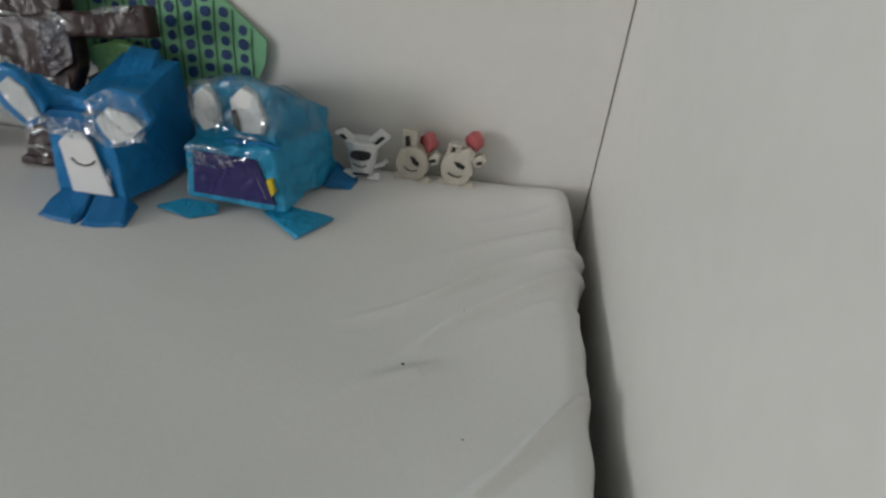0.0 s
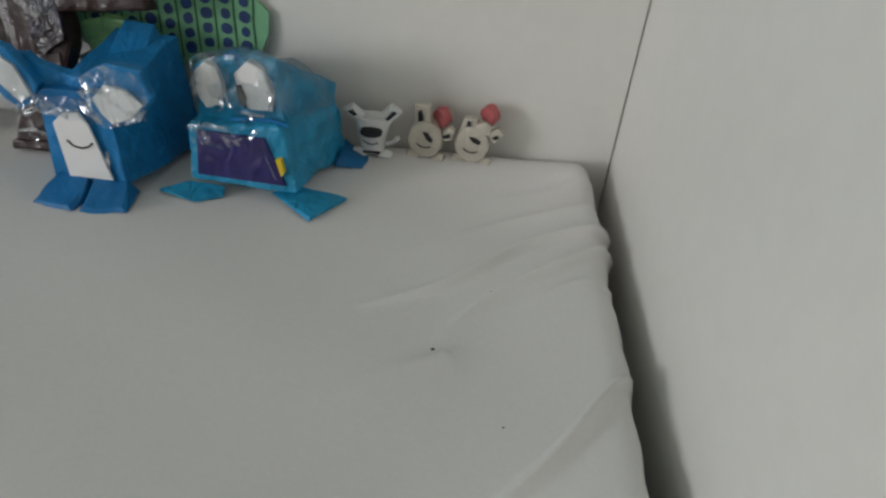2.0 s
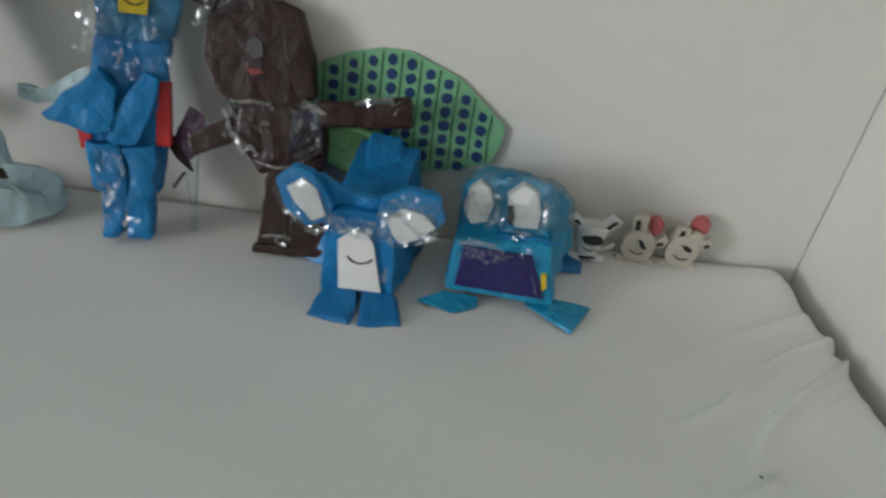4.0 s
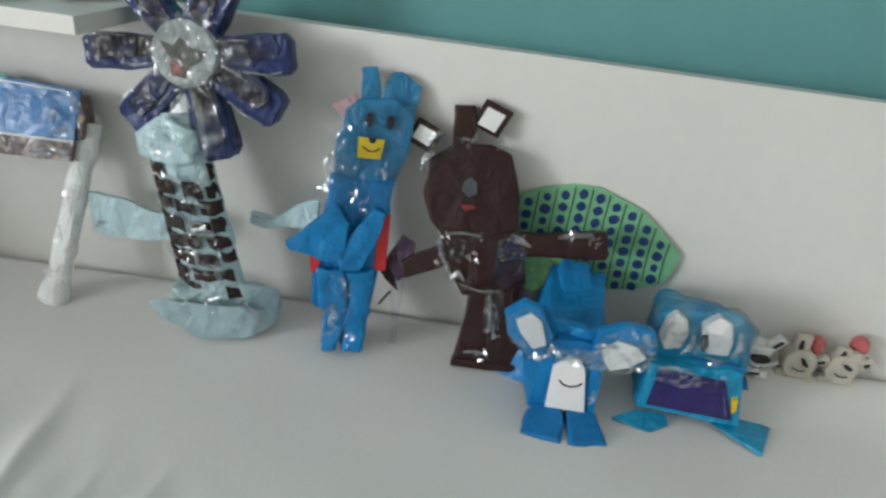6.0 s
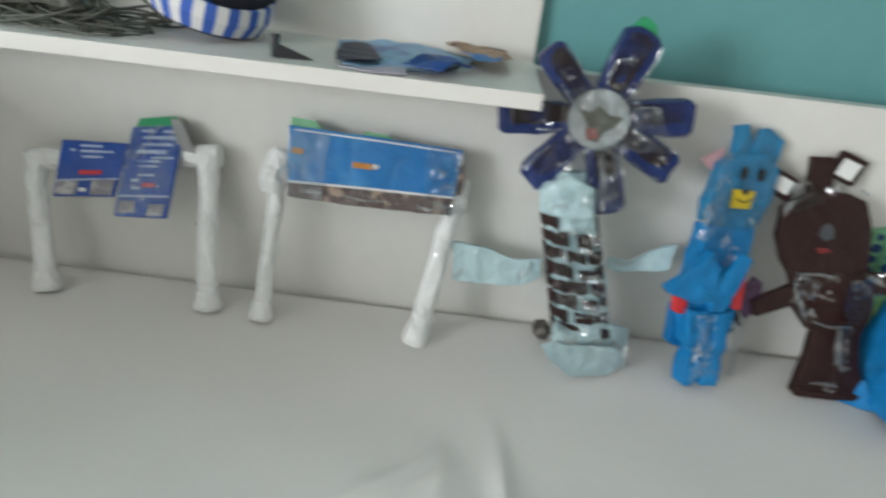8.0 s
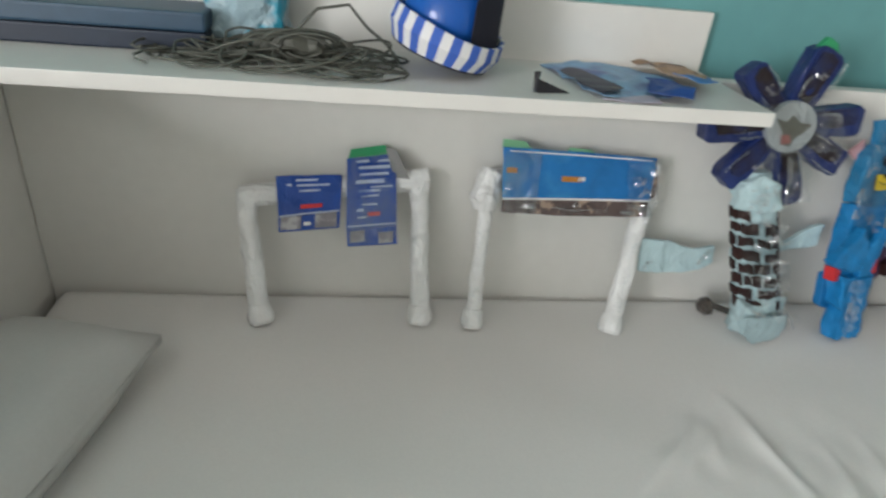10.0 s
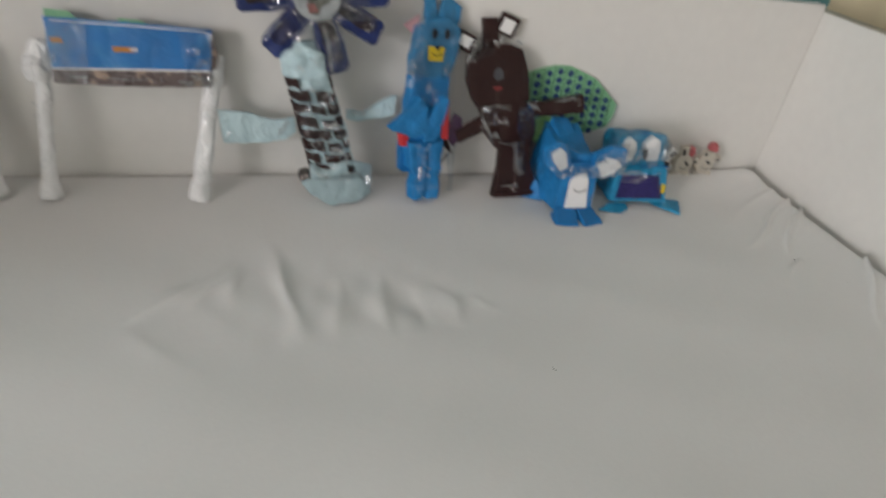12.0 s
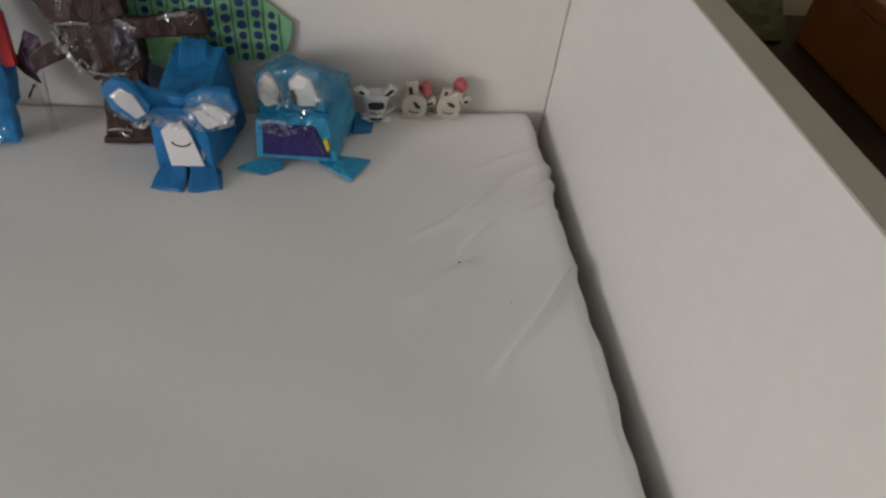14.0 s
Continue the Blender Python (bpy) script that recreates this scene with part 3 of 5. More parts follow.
def flower_figure():
    f = thing("paper_flower_figure", (-1.011, -0.112, 0.502), "tall taped paper flower with navy petals and brown-patched pale blue stem", "paper craft", CRAFT, lean=7)
    cx, cz = -80, 360
    for tx, tz, w in ((-156, 438, 40), (40, 374, 46), (28, 304, 44), (-42, 238, 46), (-156, 268, 42), (-206, 347, 42)):
        petal(f, cx, cz, tx, tz, w)
    petal(f, cx, cz, -38, 470, 50, tip=True)
    part("flower_disc", slab([(cx + 38 * math.cos(a), cz + 38 * math.sin(a)) for a in (k * math.pi / 12 for k in range(24))], -0.027, -0.012, 0.002), material("greyed_taped_paper", (0.40, 0.43, 0.43, 1), 0.4, 0.1, 50, 0.35, 60, coat=1.0, crinkle=0.9), f, "round white taped paper middle")
    part("disc_picture", slab([(-108, 372), (-92, 368), (-84, 378), (-70, 368), (-52, 366), (-62, 352), (-72, 346), (-78, 332), (-92, 334), (-94, 352)], -0.0285, -0.0268, 0.0005), material("olive_grey_drawing", (0.11, 0.11, 0.085, 1), 0.5, 0.4, 90, 0.1, 90), f, "small grey-green drawing")
    part("disc_mark", slab([(-96, 348), (-84, 350), (-78, 338), (-92, 334)], -0.0296, -0.028), material("faded_red_drawing", (0.30, 0.10, 0.085, 1), 0.5, 0.3, 90, 0.1, 90), f, "faded red mark")
    part("tape", patch([(-128, 392), (-60, 410), (-20, 372), (-44, 330), (-104, 312), (-130, 350)], -0.031, 0.006, 0.010, 3.0), HEAVY, f, "crinkled clear tape")
    for pts, sd in (([(-74, 330), (-40, 336), (-26, 250), (-62, 246)], 12.0), ([(-46, 380), (-10, 380), (20, 330), (-30, 326)], 13.0)):
        part("tape", patch(pts, -0.027, 0.012, 0.008, sd), HEAVY, f, "heavily crinkled clear tape")
    # stem: a taped tube of pale paper with brown patches
    stem = part("stem", tube([(-0.100, 0.0, 0.285), (-0.094, -0.004, 0.235), (-0.070, -0.008, 0.150), (-0.044, -0.012, 0.055)], [0.026, 0.036, 0.038, 0.040], 20, 0.004, 2.0, 0.62, True, 7), PALE, f, "pale blue taped paper stem")
    rng = random.Random(5)
    for row in range(8):
        v = 221 - row * 21.5
        mid = -92 + (224 - v) * 0.275
        r = 36 + (224 - v) * 0.02
        for ang in ((-70, -26, 20, 66) if row % 2 else (-88, -46, 2, 44, 84)):
            if rng.random() < (0.45 if row == 0 else 0.1):
                continue
            ang += rng.uniform(-5, 5)
            bm = bmesh.new()
            a0, a1 = radians(ang - rng.uniform(15, 22)), radians(ang + rng.uniform(15, 22))
            h0, h1 = v - rng.uniform(6, 9.5), v + rng.uniform(6, 9.5)
            grid = []
            for i in range(4):
                a = a0 + (a1 - a0) * i / 3
                row_v = []
                for h in (h0 + rng.uniform(-3, 3), h1 + rng.uniform(-3, 3)):
                    for k in (1.015, 1.10):
                        row_v.append(bm.verts.new(((mid - (h - v) * 0.275 + r * k * math.sin(a)) * 0.001, -0.008 - (224 - v) * 0.00003 - (r * k) * 0.00064 * math.cos(a), h * 0.001)))
                grid.append(row_v)
            for g0, g1 in zip(grid, grid[1:]):
                for i, j in ((0, 1), (1, 3), (3, 2), (2, 0)):
                    bm.faces.new((g0[i], g0[j], g1[j], g1[i]))
            bm.faces.new((grid[0][0], grid[0][1], grid[0][3], grid[0][2]))
            bm.faces.new((grid[-1][0], grid[-1][1], grid[-1][3], grid[-1][2]))
            part("brick_patch", bm, BROWN, stem)
    part("tape", patch([(-126, 210), (-56, 226), (-8, 70), (-76, 60)], -0.035, 0.006, 0.014, 8.0), TAPE, stem, "crinkled clear tape")
    for pts, sd in (([(-130, 268), (-88, 280), (-82, 236), (-126, 226)], 1.0), ([(-118, 196), (-64, 210), (-52, 160), (-104, 150)], 2.0), ([(-86, 150), (-34, 156), (-18, 100), (-72, 92)], 3.0)):
        part("tape", patch(pts, -0.041, 0.010, 0.009, sd), TAPE, stem, "crinkled clear tape")
    part("side_leaf", slab([(-246, 155), (-240, 96), (-196, 94), (-132, 102), (-112, 118), (-114, 146), (-150, 140), (-196, 152)], 0.034, 0.042, 0.002, 0.003, 0.02, 4.0), PALE, f, "pale blue crumpled paper arm")
    part("side_leaf", slab([(-20, 162), (10, 158), (62, 190), (74, 192), (70, 152), (40, 146), (0, 140), (-20, 142)], 0.034, 0.042, 0.002, 0.003, 0.02, 6.0), PALE, f, "pale blue crumpled paper arm")
    # loose collar of crumpled paper under the petals, and tape bunched over the stem
    part("collar", hull([(-0.142, -0.030, 0.262), (-0.136, -0.026, 0.232), (-0.100, -0.040, 0.228), (-0.066, -0.036, 0.236), (-0.062, -0.022, 0.272), (-0.104, -0.030, 0.288), (-0.134, 0.008, 0.266), (-0.120, 0.012, 0.236), (-0.072, 0.012, 0.250)], 0.004, 0.007, 0.010, 4.0), PALE, f, "pale blue crumpled paper collar")
    part("neck_film", slab([(-108, 282), (-64, 286), (-58, 322), (-82, 330), (-98, 312)], -0.016, -0.010, 0.001, 0.004, 0.010, 2.0), HAZE, f, "cloudy clear tape round the neck")
    tape_fold(f, [(-70, 318), (-62, 290), (-58, 264), (-54, 240)], 4.2, -0.026, 5.0)
    tape_fold(f, [(-84, 322), (-66, 326), (-50, 316)], 2.4, -0.030, 6.0)
    for pts, r, sd in (([(-80, 186), (-64, 190), (-50, 184)], 3.0, 1.0), ([(-66, 150), (-50, 156), (-36, 148)], 3.4, 2.0), ([(-100, 214), (-78, 210)], 2.2, 3.0), ([(-96, 132), (-84, 112)], 2.2, 4.0), ([(-46, 112), (-30, 100), (-26, 84)], 2.8, 5.0), ([(-72, 92), (-56, 98)], 2.0, 6.0)):
        tape_fold(stem, pts, r, -0.040 - (200 - pts[0][1]) * 0.00005, sd)
    tape_fold(f, [(-142, 112), (-132, 128), (-126, 142)], 3.4, 0.028, 7.0)
    tape_fold(f, [(-236, 104), (-228, 118)], 3.0, 0.028, 8.0)
    tape_fold(f, [(-12, 158), (6, 156), (14, 160)], 2.4, 0.028, 9.0)
    # foot: a boat of stiff paper, its bow raised, that the stem stands in
    part("foot", hull([(-0.094, -0.056, 0.064), (-0.080, -0.040, 0.036), (-0.050, -0.026, 0.004), (0.0, -0.012, 0.004), (0.026, 0.012, 0.010), (0.028, 0.036, 0.026), (-0.05, 0.05, 0.004), (-0.080, 0.0, 0.010), (-0.088, -0.030, 0.080), (-0.060, -0.02, 0.072), (0.004, -0.016, 0.080), (0.030, 0.014, 0.066), (-0.070, 0.01, 0.066)], 0.004, 0.007, 0.010, 9.0), PALE, f, "pale blue crumpled paper foot")
    part("sole", hull([(-0.112, -0.070, 0.062), (-0.088, -0.058, 0.026), (-0.056, -0.042, 0.002), (-0.006, -0.028, -0.001), (0.024, -0.008, 0.012), (0.026, -0.006, 0.040), (-0.002, -0.034, 0.052), (-0.050, -0.054, 0.056), (-0.092, -0.068, 0.066)], 0.003, 0.0042, 0.011, 2.0), PALE_GREY, f, "grey-blue smooth paper sole")
    for pts, y, sd in (([(-4, 60), (12, 46), (22, 26)], -0.030, 1.0), ([(-84, 74), (-62, 66)], -0.062, 2.0), ([(-40, 64), (-24, 72)], -0.050, 3.0)):
        tape_fold(f, pts, 2.6, y, sd)
    for x, z, y in ((-64, 302, -0.030), (-40, 332, -0.034), (-10, 378, -0.026), (2, 318, -0.026), (-58, 436, -0.026), (-48, 402, -0.030), (-130, 410, -0.026), (-150, 346, -0.026), (-120, 296, -0.026), (-48, 266, -0.026), (-110, 250, -0.044), (-84, 264, -0.044), (-136, 124, 0.030), (-226, 112, 0.030), (-4, 155, 0.030), (12, 48, -0.036), (-72, 68, -0.064), (-30, 62, -0.058)):
        tape_pucker(f, x, z, y)
    for x, z in ((-72, 190), (-58, 154), (-92, 176), (-42, 108), (-70, 122), (-98, 214), (-50, 80), (-64, 208)):
        tape_pucker(stem, x, z, -0.042, 13, 9, 18)
    # a rolled bead on a short stalk beside the foot
    part("bead_stalk", tube([(-0.085, 0.045, 0.030), (-0.055, 0.035, 0.022)], [0.006, 0.006], 8, 0.001), FOIL, f, "dark shiny stalk")
    part("bead", tube([(-0.106, 0.05, 0.022), (-0.100, 0.05, 0.024), (-0.088, 0.049, 0.028), (-0.082, 0.048, 0.030)], [0.008, 0.016, 0.016, 0.008], 12, 0.002, 1.0), FOIL, f, "dark shiny bead")
    return f


flower_figure()


def blue_figure():
    f = thing("paper_bear_figure", (-0.868, -0.110, 0.502), "tall blue taped card bear with a yellow muzzle", "paper craft", CRAFT, lean=14, turn=13, roll=3.8)
    d = 0.014
    part("head", slab([(-46, 314), (-30, 330), (14, 338), (37, 318), (38, 290), (25, 237), (-12, 230), (-53, 234), (-56, 262), (-50, 292)], -d, d, 0.004, 0.0045, 0.015, 1.0), TAPED_BLUE, f, "blue card head under clear tape")
    part("ear", slab([(-34, 366), (-16, 372), (-7, 343), (-8, 328), (-28, 326)], -0.004, 0.006, 0.001, 0.0035, 0.010, 2.0), TAPED_BLUE, f)
    part("ear", slab([(4, 369), (18, 370), (45, 357), (37, 312), (-7, 330)], -0.004, 0.006, 0.001, 0.0035, 0.010, 3.0), TAPED_BLUE, f)
    m = part("muzzle", slab([(-29, 285), (4, 285), (1, 260), (-28, 259)], -d - 0.0055, -d - 0.003, 0.0005), YELLOW, f, "yellow card muzzle")
    part("nose", slab([(-17, 286), (-6, 286), (-9, 279), (-14, 279)], -d - 0.0068, -d - 0.005), BLACK, m)
    part("mouth_line", stroke([(-23, 274), (-16, 269), (-8, 269), (-1, 274)], 1.6, -d - 0.0066), BLACK, m)
    for ex in (-18, 8):
        part("eye", slab([(ex + 5 * math.cos(a), 307 + 9 * math.sin(a)) for a in (k * math.pi / 6 for k in range(12))], -d - 0.005, -d - 0.003), BLACK, f)
    part("body", slab([(-56, 232), (24, 236), (20, 180), (12, 112), (-65, 110), (-62, 170)], -d, d, 0.005, 0.0045, 0.015, 5.0), BLUE, f, "blue card body")
    part("arm", slab([(-46, 198), (-105, 143), (-96, 136), (-59, 124), (-34, 128), (-28, 176)], -d - 0.020, -d - 0.003, 0.002, 0.004, 0.012, 6.0), BLUE, f)
    part("arm", slab([(16, 196), (2, 200), (-18, 170), (-40, 132), (-34, 116), (-12, 116), (8, 146)], -d - 0.016, -d - 0.003, 0.002, 0.004, 0.012, 7.0), BLUE, f)
    part("side_strip", slab([(10, 190), (24, 190), (26, 116), (10, 114)], -0.016, 0.004, 0.001), RED, f, "red card strip")
    part("side_strip", slab([(-74, 128), (-60, 130), (-58, 106), (-70, 104)], -0.016, 0.004, 0.001), RED, f, "red card strip")
    part("leg", slab([(-62, 114), (-24, 114), (-20, 70), (-24, 4), (-46, 0), (-46, 56), (-56, 62)], -d - 0.012, 0.008, 0.004, 0.005, 0.012, 8.0), BLUE, f)
    part("leg", slab([(-22, 114), (14, 116), (10, 60), (6, -1), (-22, 3), (-18, 62)], -d - 0.012, 0.008, 0.004, 0.005, 0.012, 9.0), BLUE, f)
    part("hip_fold", slab([(-68, 112), (20, 114), (14, 62), (8, 50), (-56, 50), (-66, 58)], 0.002, 0.018, 0.003, 0.002, 0.02, 2.5), DEEP_BLUE, f)
    part("tape", patch([(-66, 262), (-46, 282), (-34, 240), (-60, 214)], -d - 0.009, 0.010, 0.009, 8.0), HEAVY, f, "crinkled clear tape")
    part("tape", patch([(-52, 110), (-20, 112), (-16, 20), (-46, 14)], -d - 0.017, 0.008, 0.011, 9.0), TAPE, f, "crinkled clear tape")
    for pts, r, sd in (([(-58, 262), (-64, 246), (-60, 232)], 4.4, 1.0), ([(-62, 226), (-66, 212)], 3.2, 2.0), ([(-50, 296), (-56, 280)], 2.4, 3.0), ([(-30, 206), (-24, 222)], 2.4, 4.0), ([(-40, 70), (-36, 54), (-40, 40)], 3.0, 5.0), ([(6, 248), (12, 240)], 2.0, 6.0), ([(-48, 330), (-40, 322)], 2.4, 7.0)):
        tape_fold(f, pts, r, -d - (0.017 if pts[0][1] < 100 else 0.006), sd)
    for x, z, y in ((-60, 250, -0.008), (-63, 216, -0.008), (-46, 302, -0.008), (-26, 216, -0.008), (6, 246, -0.008), (-14, 196, -0.010), (-38, 58, -0.020), (-12, 24, -0.020), (-50, 326, -0.004)):
        tape_pucker(f, x, z, -d + y, 8, 12, 12)
    part("shoulder_bow", slab([(-66, 318), (-48, 330), (-36, 338), (-34, 318), (-48, 304)], 0.010, 0.016, 0.001, 0.002, 0.012, 3.0), PALE_PINK, f, "pale pink paper scrap")
    part("tape", patch([(-58, 318), (30, 330), (30, 232), (24, 180), (-60, 178), (-66, 240)], -d - 0.004, 0.008, 0.010, 4.0), TAPE, f, "crinkled clear tape")
    return f


blue_figure()


def brown_bear():
    f = thing("brown_paper_bear", (-0.708, -0.106, 0.502), "brown taped card bear with white paper ears", "paper craft", CRAFT, lean=16)
    d = 0.013
    part("head", slab([(-96, 225), (-94, 268), (-64, 290), (-15, 296), (12, 286), (28, 240), (35, 192), (-6, 176), (-64, 172), (-80, 188)], -d, d, 0.003, 0.002, 0.02, 1.0), BROWN, f)
    part("hat", slab([(-70, 339), (-42, 341), (-34, 286), (-66, 284)], -0.006, 0.010, 0.002, 0.0015, 0.015, 2.0), BROWN, f, "brown folded card tuft")
    for o, w in (([(-128, 288), (-113, 318), (-78, 303), (-90, 272)], [(-119, 292), (-110, 309), (-88, 300), (-97, 282)]),
                 ([(-46, 318), (-31, 352), (6, 339), (-10, 304)], [(-38, 319), (-28, 342), (-4, 334), (-15, 311)])):
        e = part("ear", slab(o, -0.004, 0.006, 0.001), BROWN, f, "brown card ear")
        part("ear_lining", slab(w, -0.0062, -0.003, 0.0005), PAPER, e, "white paper lining")
    part("nose", slab([(-44, 246), (-36, 252), (-28, 246), (-26, 232), (-36, 226), (-46, 234)], -d - 0.003, -d - 0.001), material("grey_smudge", (0.075, 0.08, 0.09, 1), 0.6, 0.3, 90, 0.1, 90), f, "grey smudged nose")
    part("mouth", slab([(-46, 215), (-30, 217), (-24, 213), (-38, 208)], -d - 0.003, -d - 0.001), material("dull_red_pen", (0.20, 0.02, 0.02, 1), 0.5, 0.2, 90, 0.1, 90), f, "dull red mouth")
    part("body", slab([(-66, 176), (44, 188), (54, 126), (44, 96), (-26, 96), (-48, 122)], -d, d, 0.004, 0.003, 0.018, 3.0), BROWN, f)
    part("arm", slab([(36, 190), (92, 196), (146, 210), (153, 172), (96, 166), (46, 160)], -d - 0.010, d - 0.012, 0.004, 0.003, 0.018, 4.0), BROWN, f)
    part("arm", slab([(-60, 160), (-92, 142), (-112, 128), (-106, 106), (-84, 116), (-52, 132)], -d, d - 0.008, 0.003, 0.002, 0.016, 5.0), BROWN, f)
    part("leg", slab([(-16, 110), (12, 114), (14, 60), (18, 0), (-26, -2), (-20, 40)], -d, d, 0.003, 0.002, 0.018, 6.0), BROWN, f)
    part("leg", slab([(12, 114), (42, 116), (50, 60), (72, 6), (18, 0), (14, 60)], -d - 0.003, d, 0.003, 0.002, 0.018, 7.0), BROWN, f)
    part("foot", slab([(-26, 9), (66, 13), (70, 0), (-28, -3)], -d - 0.006, d, 0.004, 0.002, 0.018, 8.0), BROWN, f)
    for pts, sd in (([(-100, 270), (-74, 300), (-58, 280), (-86, 256)], 5.0), ([(-70, 176), (-30, 172), (-34, 140), (-66, 146)], 6.0), ([(8, 178), (44, 190), (50, 160), (14, 150)], 7.0)):
        part("tape", patch(pts, -d - 0.008, 0.011, 0.008, sd), TAPE, f, "crinkled clear tape")
    for pts, r, y, sd in (([(-96, 286), (-88, 300), (-76, 304)], 4.6, -0.006, 1.0), ([(-100, 258), (-96, 270), (-88, 278)], 4.0, -0.006, 2.0), ([(-60, 176), (-36, 180), (-14, 178)], 2.8, -0.006, 3.0), ([(-66, 168), (-62, 150), (-48, 128), (-44, 116)], 3.2, -0.007, 4.0), ([(-44, 116), (-36, 128), (-26, 118)], 3.0, -0.007, 5.0), ([(24, 188), (40, 182), (52, 176)], 3.4, -0.014, 6.0), ([(84, 192), (104, 198), (128, 202)], 3.8, -0.014, 7.0), ([(10, 104), (14, 80), (16, 56)], 3.4, -0.008, 8.0), ([(20, 74), (24, 44)], 2.2, -0.008, 9.0), ([(-14, 22), (4, 24), (20, 22)], 2.4, -0.010, 10.0), ([(-6, 302), (4, 296)], 2.4, -0.006, 11.0), ([(-52, 300), (-40, 296), (-36, 308)], 2.4, -0.008, 12.0), ([(-30, 112), (-4, 106), (24, 110)], 2.2, -0.007, 13.0)):
        tape_fold(f, pts, r, -d + y, sd)
    for x, z, y in ((-92, 292, -0.008), (-97, 262, -0.008), (-60, 172, -0.008), (-57, 142, -0.009), (-42, 120, -0.009), (-14, 176, -0.008), (40, 184, -0.016), (102, 198, -0.016), (132, 196, -0.016), (14, 84, -0.010), (10, 22, -0.012), (-4, 298, -0.008), (-48, 298, -0.010), (22, 56, -0.010), (-20, 150, -0.008)):
        tape_pucker(f, x, z, -d + y)
    part("leg_film", patch([(2, 112), (30, 114), (30, 58), (8, 50)], -d - 0.007, 0.008, 0.008, 15.0), HEAVY, f, "crinkled clear tape down the leg")
    part("chest_film", slab([(12, 176), (46, 180), (50, 130), (26, 112), (10, 130)], -d - 0.006, -d - 0.002, 0.001, 0.002, 0.012, 2.0), NAVY, f, "dark blue shiny film scrap")
    part("tape", patch([(-104, 300), (-60, 300), (-46, 276), (-92, 262)], -d - 0.002, 0.007, 0.012, 1.0), TAPE, f, "crinkled clear tape")
    return f


brown_bear()


def paper_rosebud():
    """The small mauve bud that lies against the bear's arm."""
    f = thing("paper_rosebud", (-0.823, -0.088, 0.502), "small mauve taped paper bud on a clear stem", "paper craft", CRAFT, lean=14)
    part("bud", hull([(-0.02, -0.008, 0.118), (0.0, -0.012, 0.160), (0.018, -0.008, 0.150), (0.022, -0.010, 0.112), (0.002, -0.014, 0.092), (0.0, 0.014, 0.130)], 0.002, 0.002, 0.012, 1.0), MAUVE, f)
    part("leaf", slab([(-26, 122), (-6, 100), (2, 78), (-16, 92), (-30, 110)], -0.008, 0.0, 0.001, 0.001, 0.015, 2.0), BROWN, f)
    part("stem", tube([(0.004, -0.004, 0.100), (0.0, -0.004, 0.070), (0.004, -0.004, 0.030), (0.002, -0.004, 0.002)], [0.006, 0.009, 0.004, 0.006], 10, 0.002, 3.0, 0.6, True, 3), TAPE, f, "clear tape stem")
    part("twig", tube([(-0.022, -0.004, 0.055), (-0.008, -0.006, 0.076)], [0.0016, 0.0016], 6), BLACK, f, "thin dark twig")
    return f


paper_rosebud()


def spotted_card():
    """Green card leaf with ruled lines and inked dots, standing behind the bear."""
    f = thing("spotted_green_card", (-0.606, -0.016, 0.502), "light green card leaf with blue inked dots", "paper craft", CRAFT, lean=3)
    top = [(-90, 180), (-69, 217), (-41, 230), (2, 241), (36, 241), (99, 217), (138, 185), (163, 163), (161, 138), (150, 113), (108, 99), (65, 91), (-32, 86), (-80, 104)]
    part("leaf_card", slab(top, -0.002, 0.002, 0.0005), GREEN, f)
    # hidden strut that props the card off the bed
    part("strut", slab([(-30, 92), (30, 92), (24, 0), (-24, 0)], 0.003, 0.006, 0.0005), GREEN, f)

    def roof(x):
        for (a, b), (c, e) in zip(top[:8], top[1:8]):
            if a <= x <= c:
                return b + (e - b) * (x - a) / (c - a)
        return 150

    for k in range(10):
        x = -68 + k * 23.6
        h = roof(x)
        lo = 98 if x < 100 else 114
        part("ruled_line", stroke([(x, lo), (x - 1.5, (lo + h) / 2), (x, h - 3)], 1.7, -0.0032), DARK_GREEN, f)
        if k == 9:
            break
        xm, hm = x + 11.8, min(roof(x + 4), roof(x + 18)) - 12
        n = 0
        while hm > lo + 4:
            r = 6.1 + 1.8 * noise.noise(Vector((k * 1.3, n * 2.1, 0)))
            part("dot", slab([(xm + r * (1.15 if n % 2 else 1) * math.cos(a), hm + r * 1.1 * math.sin(a) + 0.6 * math.sin(3 * a + k)) for a in (j * math.pi / 5 for j in range(10))], -0.0034, -0.0022), INK, f)
            hm -= 17.5
            n += 1
    part("crumpled_scrap", slab([(-58, 134), (-30, 146), (4, 142), (0, 96), (-30, 84), (-56, 98)], -0.030, -0.014, 0.004, 0.006, 0.012, 3.0), LIME, f, "crumpled shiny green film scrap")
    part("grey_flap", slab([(-76, 92), (-48, 108), (-24, 100), (-10, 52), (-56, 24), (-80, 46)], -0.022, -0.018, 0.001, 0.001), GREY_CARD, f, "plain grey flap in place of the shade behind the card")
    return f


spotted_card()


